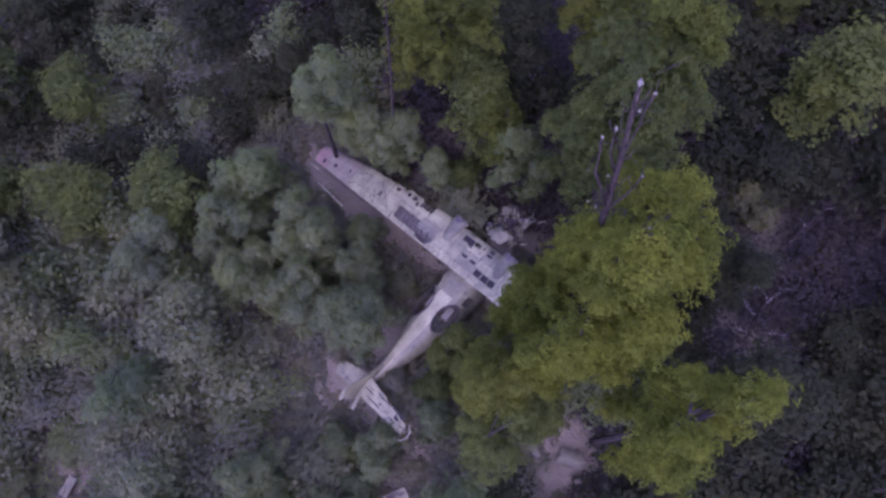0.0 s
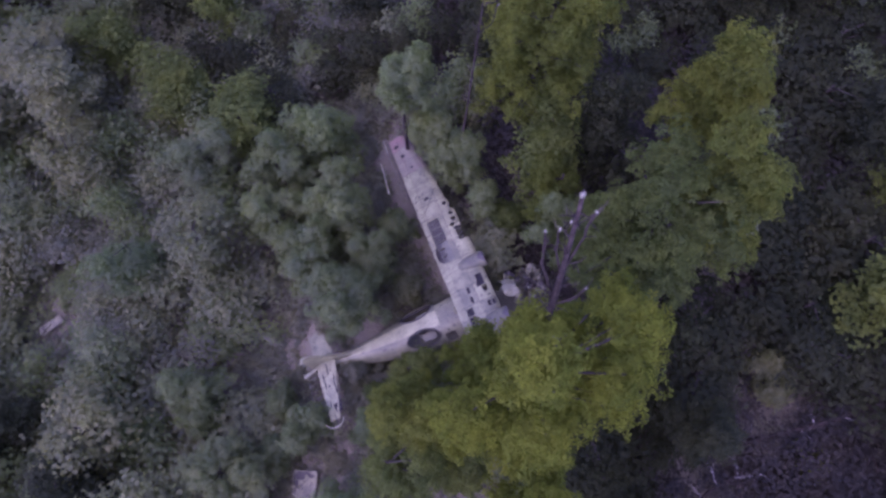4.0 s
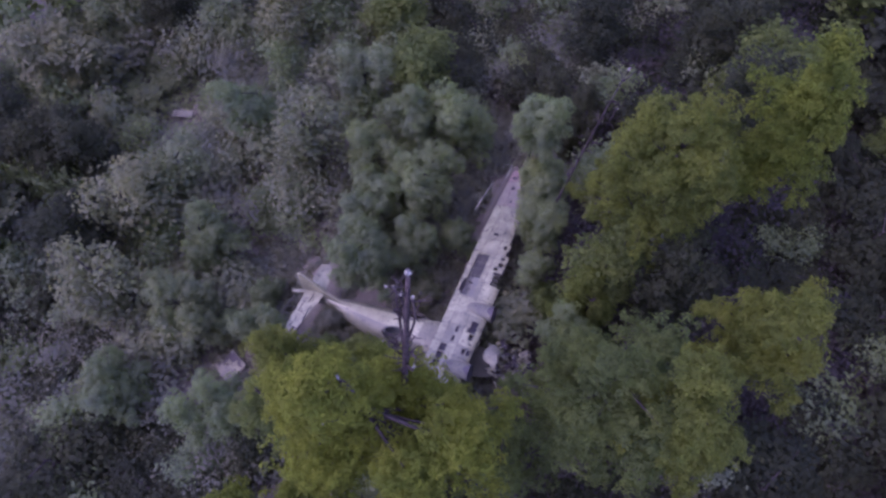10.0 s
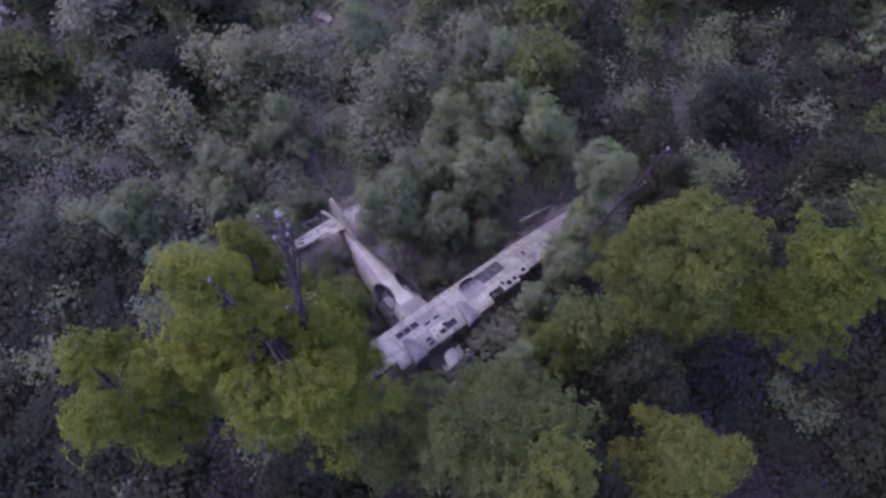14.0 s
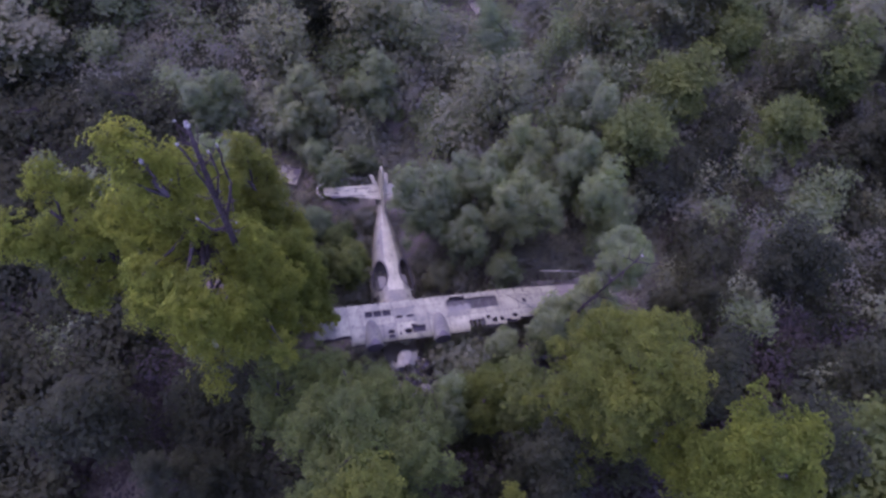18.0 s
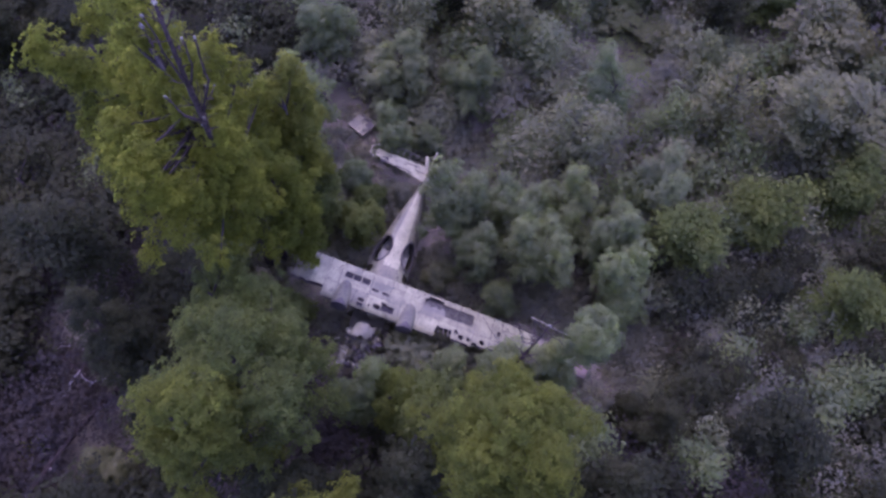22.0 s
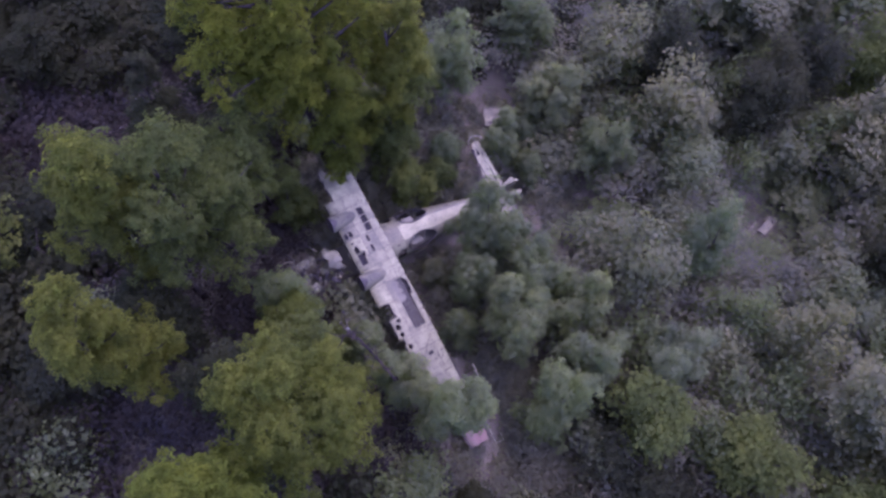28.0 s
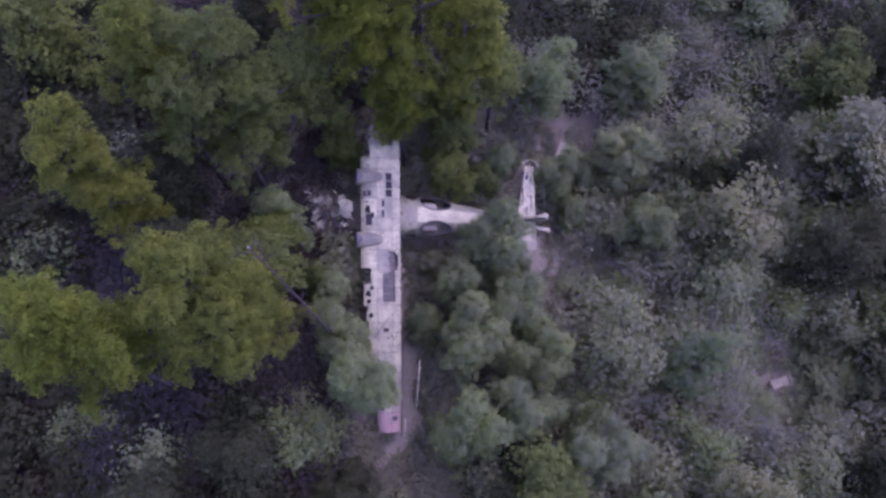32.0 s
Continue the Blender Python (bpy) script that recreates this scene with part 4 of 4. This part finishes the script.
# undergrowth: bushes and ferns that fill the floor between the trees
g = np.random.default_rng(77)
qs = {0: [], 1: [], 2: []}
for n in range(3100):
    r, w = (42 if n < 2300 else 18) * math.sqrt(g.random()), g.uniform(0, 6.283)
    x, y = r * math.cos(w) - 4, r * math.sin(w) - 4
    gap = wreck_gap(x, y)
    if n >= 2200 and gap > 6:
        continue
    if gap < 0.9 or any(math.hypot(x - cx, y - cy) < cr * (0.3 if n < 4 else 0.15) for n, (cx, cy, cr) in enumerate(CLEAR)):
        continue
    near_piece = any(math.hypot(x - cx, y - cy) < cr + 1.5 for cx, cy, cr in CLEAR[:4])
    low = near_piece or gap < 2.2
    rad = g.uniform(0.4, 0.7) if low else g.uniform(0.6, 1.2) if gap < 6 else g.uniform(0.8, 1.7)
    rise = 0.3 if low else 1.4 if gap < 6 else 2.4 if x + 0.6 * y > 14 or y > 17 else max(1.5, 0.4 * (canopy_top(x, y) - ground_z(x, y)))
    # Leaf kind by place: 0 and 1 carry haze, 2 shade, in their colour.
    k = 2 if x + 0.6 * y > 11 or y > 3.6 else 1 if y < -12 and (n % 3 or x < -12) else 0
    c = np.array((x, y, ground_z(x, y) + rise * g.uniform(0.2, 1.0)))
    qs[k].append(clump_leaves(g, c, rad, int(55 + 50 * rad), 0.24, 0.4, ruffle=0.14))
    if rad > 0.8:
        for i in range(2):
            qs[k].append(clump_leaves(g, c + g.normal(scale=(0.6 * rad, 0.6 * rad, 0.35 * rad)), rad * 0.55, 36, 0.23, 0.4, ruffle=0.14))
for k, mat, words in ((0, LEAF_HAZE_FERN, "dense low ferns and shrubs on the forest floor, greyed for haze"), (1, LEAF_HAZE_BRUSH, "green bushes between the trees, greyed to stand in for haze"), (2, LEAF_SHADED_BRUSH, "bushes between the trees with deep shade put into their colour")):
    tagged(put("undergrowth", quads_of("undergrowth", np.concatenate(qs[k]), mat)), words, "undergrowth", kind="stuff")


# ---- dead standing trees ----
def crooked(g, a, b, r0, r1, bow=0.12, n=5):
    """A limb from a to b that bows and kinks a little."""
    a, b = Vector(a), Vector(b)
    out = []
    for k in range(n + 1):
        u = k / n
        wob = Vector((g.uniform(-1, 1), g.uniform(-1, 1), g.uniform(-0.4, 0.4))) * bow * (b - a).length * (0.35 if 0 < k < n else 0)
        out.append((a.lerp(b, u) + wob, r0 + (r1 - r0) * u))
    return out


def tuft(g, p, size, parent):
    """A pale ragged growth that clings to a dead tip."""
    bm = bmesh.new()
    bmesh.ops.create_icosphere(bm, subdivisions=2, radius=size)
    for v in bm.verts:
        v.co *= g.uniform(0.25, 1.35)
        v.co.z *= 1.6
    bmesh.ops.translate(bm, vec=p, verts=bm.verts)
    part("pale_growth", bm, TUFT, parent, "pale growth on a dead tip")


def snag(foot, top, radius, seed, limbs=(), twigs=14, twig_from=0.72, tip_size=0.09):
    """A dead tree; limbs: (share of the height where it leaves the trunk, its tip in the world)."""
    g = random.Random(seed)
    base = Vector((foot[0], foot[1], ground_z(*foot)))
    t = tagged(new("dead_tree"), "bare dead tree trunk with pale broken top and dark branches", "dead tree")
    t.matrix_basis = Matrix.Translation(base)
    up = Vector(top) - base
    stem = []
    for k in range(13):
        u = k / 12
        stem.append((up * u + Vector((0.09 * math.sin(6 * u + seed), 0.09 * math.cos(5 * u + seed), -0.3 * (1 - u))), radius * (1 - 0.8 * u) * g.uniform(0.93, 1.08)))
    tube_part("trunk", [stem], SNAG_BARK, t, sides=9)
    tip = Vector(stem[-1][0])
    tube_part("broken_tip", [[(tip - up.normalized() * 0.25, radius * 0.21), (tip + up.normalized() * 0.2, radius * 0.1)]], PALE_SNAG, t, "pale splintered tip", 7)
    ends = [(tip, 0.9)]
    for u, end in limbs:
        a, b = up * u, Vector(end) - base
        bend = Vector((a.x + 0.75 * (b.x - a.x), a.y + 0.75 * (b.y - a.y), a.z + 0.45 * (b.z - a.z)))
        r = radius * (1 - 0.8 * u) * 0.5
        path = [(a, r), (a.lerp(bend, 0.5) + (bend - a) * 0.08, r * 0.9), (bend, r * 0.8)] + crooked(g, bend + Vector((0, 0, 0.05)), b, r * 0.72, 0.035, 0.06)[1:]
        limb = tube_part("limb", [path], SNAG_BARK, t, sides=7)
        for k in range(3):
            p = Vector(path[-2 - k][0])
            d = Vector((g.uniform(-0.5, 0.5), g.uniform(-0.5, 0.5), g.uniform(0.3, 0.8)))
            tube_part("twig", [crooked(g, p, p + d, 0.022, 0.01, 0.2, 3)], SNAG_BARK, limb, sides=4)
        ends.append((b, 0.55))
    for k in range(twigs):
        u = g.uniform(twig_from, 0.985)
        a = up * u
        w, ln = g.uniform(0, 6.283), g.uniform(0.3, 1.0)
        d = Vector((math.cos(w), math.sin(w), g.uniform(0.2, 1.3))) * ln
        path = crooked(g, a, a + d, 0.034, 0.012, 0.16, 4)
        side = Vector(path[2][0])
        tw = d.cross(Vector((0, 0, 1))).normalized() * g.uniform(0.2, 0.6)
        tube_part("branch", [path, [(side, 0.02), (side + tw + Vector((0, 0, 0.25)), 0.009)]], SNAG_BARK, t, sides=5)
        if k % 5 == 0:
            ends.append((a + d, 0.4))
    for p, k in ends:
        tuft(g, p, tip_size * k, t)


snag((9.1, -0.27), (5.0, 0.34, 31.84), 0.32, 3, [(0.77, (4.9, -0.35, 29.3)), (0.8, (5.5, 0.65, 31.4)), (0.84, (5.1, 0.0, 29.6)), (0.74, (6.5, 0.9, 26.6))], 24, 0.72, 0.1)
snag((8.7, -0.9), (7.83, -1.14, 27.84), 0.22, 8, [(0.86, (8.5, -1.6, 27.0)), (0.8, (9.3, -1.3, 25.6))], 12, 0.74)
snag((-9.85, 2.35), (-10.0, 4.18, 23.0), 0.12, 5, [(0.8, (-9.2, 4.3, 21.2))], 18, 0.5, 0.07)

# bare fallen boughs in the shaded gaps
for n, (x, y, up, size) in enumerate([(16.6, 9.6, 2.6, 1.0), (18.4, 10.6, 2.2, 1.15), (21.2, 13.2, 2.0, 1.2), (20.6, 4.0, 1.4, 1.0), (22.6, 2.4, 1.4, 1.1), (-8.6, 23.0, 1.6, 1.1), (-10.6, 25.2, 1.6, 1.2), (23.4, 11.0, 1.6, 1.2)]):
    g = random.Random(60 + n)
    t = tagged(new("fallen_bough"), "bare grey fallen bough with thin twigs over the undergrowth", "fallen branch", group="fallen boughs")
    t.matrix_basis = Matrix.LocRotScale((x, y, ground_z(x, y)), Euler((0, 0, g.uniform(0, 6.28))), (size, size, 1.0))
    main = [((-2.4, 0.3, -0.2), 0.09), ((-1.5, 0, 0.55 * up), 0.08), ((-0.4, 0.2, 0.85 * up), 0.065), ((0.9, -0.1, up), 0.05), ((2.2, -0.5, 0.92 * up), 0.035), ((3.0, -1.3, 0.75 * up), 0.015)]
    tube_part("bough", [main], SNAG_BARK, t)
    for k in range(10):
        p, q = Vector(main[1 + k % 4][0]), Vector(main[2 + k % 4][0])
        a = p.lerp(q, g.random())
        d = Vector((g.uniform(-0.3, 1.2), g.choice((-1, 1)) * g.uniform(0.4, 1.5), g.uniform(-0.4, 0.6)))
        fork = a + d * 0.55
        tube_part("twig", [crooked(g, a, a + d, 0.034, 0.01, 0.18, 4), crooked(g, fork, fork + Vector((d.x + 0.3, d.y * 0.3, 0.2)) * 0.6, 0.02, 0.008, 0.15, 3)],
                  PALE_SNAG if k % 3 == 0 else SNAG_BARK, t, sides=4)

# long fallen trunks in the hollow, propped on the brush
for ax, ay, bx, by, up, thick, seed in ((14.4, 11.0, 16.0, 24.0, 1.9, 0.22, 91), (16.9, 12.4, 19.8, 22.0, 1.6, 0.15, 92)):
    g = random.Random(seed)
    log = tagged(new("fallen_tree"), "long dark fallen tree with broken branch stubs", "fallen tree", group="fallen trunks")
    a = Vector((ax, ay, ground_z(ax, ay) + 0.2))
    way = Vector((bx, by, ground_z(bx, by) + up)) - a
    log.matrix_basis = Matrix.Translation(a)
    stem = [(way * u + Vector((0.2 * math.sin(5 * u), 0, (up - 0.3) * math.sin(math.pi * min(1, u * 1.6) / 2) * (1 - u) + 0.06 * math.sin(9 * u))), thick * (1 - 0.6 * u)) for u in (0, 0.15, 0.3, 0.45, 0.6, 0.8, 1)]
    tube_part("trunk", [stem], SNAG_BARK, log, sides=9)
    for k in range(16):
        u = g.uniform(0.1, 0.95)
        n = min(5, int(u * 7))
        p = Vector(stem[n][0]).lerp(Vector(stem[n + 1][0]), u * 7 - int(u * 7))
        d = Vector((g.choice((-1, 1)) * g.uniform(0.2, 1.1), g.uniform(-0.3, 0.8), g.uniform(0.1, 0.7)))
        tube_part("branch_stub", [crooked(g, p, p + d, 0.045, 0.012, 0.15, 3)], SNAG_BARK if k % 3 else PALE_SNAG, log, sides=5)

# ---- broken pieces on the forest floor ----
def plate(name, size, x, y, dz, tilt, words, mat=None, seed=0, curve=0.12):
    """A torn sheet of skin with ribs beneath it."""
    g = random.Random(seed)
    t = tagged(new(name), words, "wreckage", group="pieces of wreckage")
    t.matrix_basis = Matrix.Translation((x, y, ground_z(x, y) + dz)) @ Euler([radians(a) for a in tilt]).to_matrix().to_4x4()
    lx, ly = size
    def skip(u, v):
        e = 0.16 * noise.noise(Vector((u * 2.2, v * 2.2, seed)))
        return abs(u) > lx / 2 - 0.12 + e or abs(v) > ly / 2 - 0.1 + e or noise.noise(Vector((u * 2.4, v * 2.4, seed + 7))) > 0.45
    me = grid_mesh("sheet", list(np.linspace(-lx / 2, lx / 2, 28)), list(np.linspace(-ly / 2, ly / 2, 22)),
                   lambda u, v: (u, v, 0.25 - curve * (2 * v / ly) ** 2 + 0.05 * noise.noise(Vector((u * 2, v * 2, seed)))), skip, mat or WHITE)
    put_pieces("sheet", me, t)
    for k in range(3):
        u = -lx / 2 + lx * (k + 0.6) / 3.2
        part("rib", box_bm((0.04, ly * 0.9, 0.16), Matrix.Translation((u, 0, 0.08))), RIB, t)
    part("spar", box_bm((lx * 0.95, 0.05, 0.18), Matrix.Translation((0, -ly * 0.3, 0.09))), RIB, t)
    return t


def panel_piece(name, lx, ly, x, y, dz, turn, words, mat, torn, seed, band=False):
    """A squarish panel with a straight frame round it; torn: share of the sheet that is ripped open at one corner."""
    t = tagged(new(name), words, "wreckage", group="pieces of wreckage")
    t.matrix_basis = Matrix.Translation((x, y, ground_z(x, y) + dz)) @ Euler((radians(4), radians(-5), radians(turn))).to_matrix().to_4x4()

    def open_at(u, v):
        n = noise.noise(Vector((u * 2.6, v * 2.6, seed)))
        corner = (u / lx + 0.5) + (0.5 - v / ly)
        return corner < torn * (1 + 0.9 * n) and corner > 0.16 or noise.noise(Vector((u * 5, v * 5, seed + 5))) > 0.52
    sheet = grid_mesh("sheet", list(np.linspace(-lx / 2, lx / 2, 34)), list(np.linspace(-ly / 2, ly / 2, 34)),
                      lambda u, v: (u, v, 0.1 + 0.05 * noise.noise(Vector((u * 1.6, v * 1.6, seed)))), open_at, mat)
    put_pieces("sheet", sheet, t)
    part("backing", box_bm((lx * 0.94, ly * 0.94, 0.03), Matrix.Translation((0, 0, -0.06))), INNER, t, "dark inner face")
    for sx, sy, px, py in ((lx, 0.07, 0, -ly / 2), (lx, 0.07, 0, ly / 2), (0.07, ly, -lx / 2, 0), (0.07, ly, lx / 2, 0)):
        part("frame_bar", box_bm((sx, sy, 0.16), Matrix.Translation((px, py, 0.04)), 0.01), mat, t)
    tube_part("loose_bar", [[((-lx * 0.55, -ly * 0.3, 0.12), 0.03), ((lx * 0.05, ly * 0.12, 0.2), 0.03)]], RIB, t)
    if band:
        part("dark_band", box_bm((0.1, ly * 0.98, 0.05), Matrix.Translation((-lx * 0.34, 0, 0.13))), VOID, t, "dark band across the panel")
    return t


panel_piece("skin_fragment", 1.6, 1.8, 7.36, -14.75, 0.45, 67, "torn square grey panel of aircraft skin on the forest floor", SIDE, 0.75, 1)
panel_piece("wing_fragment", 1.9, 0.6, -11.4, -31.0, 0.5, 106, "pale rectangular panel of wreckage lying in a gap between trees", SIDE, 0.1, 4, True)

# a bent bracket of grey metal behind the tail
bracket = tagged(new("bent_frame"), "bent grey metal frame with two legs lying among shrubs", "wreckage", group="pieces of wreckage")
bracket.matrix_basis = Matrix.Translation((-3.9, -14.85, ground_z(-3.9, -14.85) + 0.5)) @ Euler((radians(5), radians(4), radians(38))).to_matrix().to_4x4()
part("plate", box_bm((1.0, 0.42, 0.05), Matrix.Translation((0.75, 0.1, 0.1)), 0.015), RIB, bracket)
part("bar", box_bm((2.5, 0.14, 0.1), Matrix.Translation((0.0, 0.0, 0.06)), 0.02), RIB, bracket)
part("end_plate", box_bm((0.75, 0.34, 0.06), Matrix.Translation((-0.95, 0.03, 0.14)) @ Matrix.Rotation(radians(12), 4, "Z"), 0.015), GREY, bracket, "paler bent end plate")
for u, ln in ((1.15, 1.1), (-0.25, 1.0), (-0.7, 0.8)):
    part("leg", box_bm((0.13, ln, 0.09), Matrix.Translation((u, ln / 2, -0.02)) @ Matrix.Rotation(radians(-8), 4, "X"), 0.015), RIB, bracket)

plate("skin_fragment", (1.9, 1.2), 13.8, -4.7, 0.5, (10, -6, 25), "torn grey aircraft panel lying under a tall tree", FAIRING, seed=5, curve=0.35)
plate("skin_fragment", (1.6, 0.9), 11.6, -5.7, 0.4, (-8, 8, -20), "crumpled grey aircraft panel lying under a tall tree", FAIRING, seed=6, curve=0.3)

# crushed nose ahead of the wing
nose = tagged(new("crushed_nose"), "crushed nose section of the flying boat, torn metal and tubes", "wreckage")
nose.matrix_basis = WRECK_POSE
rng = random.Random(21)
put("cockpit_roof", grid_mesh("cockpit_roof", list(np.linspace(-0.9, 1.1, 30)), list(np.linspace(2.0, 3.4, 22)),
    lambda x, y: (x, y, -1.0 - 0.4 * (x - 0.1) ** 2 - 0.3 * max(0, y - 2.5) ** 2 + 0.1 * noise.noise(Vector((x * 2, y * 2, 3)))),
    lambda x, y: abs(x - 0.15 - 0.35 * (y - 2.6)) > 0.62 + 0.4 * noise.noise(Vector((x * 1.8, y * 1.8, 2))) or y > 3.1 + 0.4 * noise.noise(Vector((x * 2.5, 1, 2))) or y < 2.15 + 0.3 * noise.noise(Vector((x * 2, 4, 2))), SIDE), nose, "torn greyish white cockpit roof")
for k in range(80):
    x, y = rng.uniform(-1.2, 1.2), rng.uniform(2.4, 5.0)
    z = -1.9 - 0.25 * (y - 2.4) + rng.uniform(-0.6, 0.35)
    m4 = Matrix.Translation((x, y, z)) @ Euler((rng.uniform(-1.2, 1.2), rng.uniform(-1.2, 1.2), rng.uniform(0, 3.1))).to_matrix().to_4x4()
    lx, ly = rng.uniform(0.25, 0.9), rng.uniform(0.15, 0.5)
    me = grid_mesh("torn_sheet", list(np.linspace(-lx / 2, lx / 2, 8)), list(np.linspace(-ly / 2, ly / 2, 7)),
                   lambda u, v: (u, v, 0.2 * noise.noise(Vector((u * 4, v * 4, k)))), lambda u, v: noise.noise(Vector((u * 5, v * 5, k + 3))) > 0.3,
                   (WHITE, GREY, INNER, RIB, GREY, INNER)[k % 6])
    if len(me.polygons):
        put_pieces("torn_sheet", me, nose, m4)
for k in range(30):
    a = Vector((rng.uniform(-1.2, 1.5), rng.uniform(2.6, 5.2), rng.uniform(-3.2, -1.7)))
    d = Vector((rng.uniform(-1, 1), rng.uniform(-0.6, 1.2), rng.uniform(-0.5, 0.4))) * rng.uniform(0.3, 0.9)
    tube_part("bent_tube", [[(a, 0.03), (a + d * 0.5 + Vector((0, 0, 0.12)), 0.03), (a + d, 0.025)]], (RIB, INNER, TUBE, RIB)[k % 4], nose)
tube_part("nose_keel", [[((0.1, 2.4, -3.7), 0.09), ((0.3, 4.2, -3.9), 0.08), ((0.5, 6.0, -4.3), 0.06)]], RIB, nose)
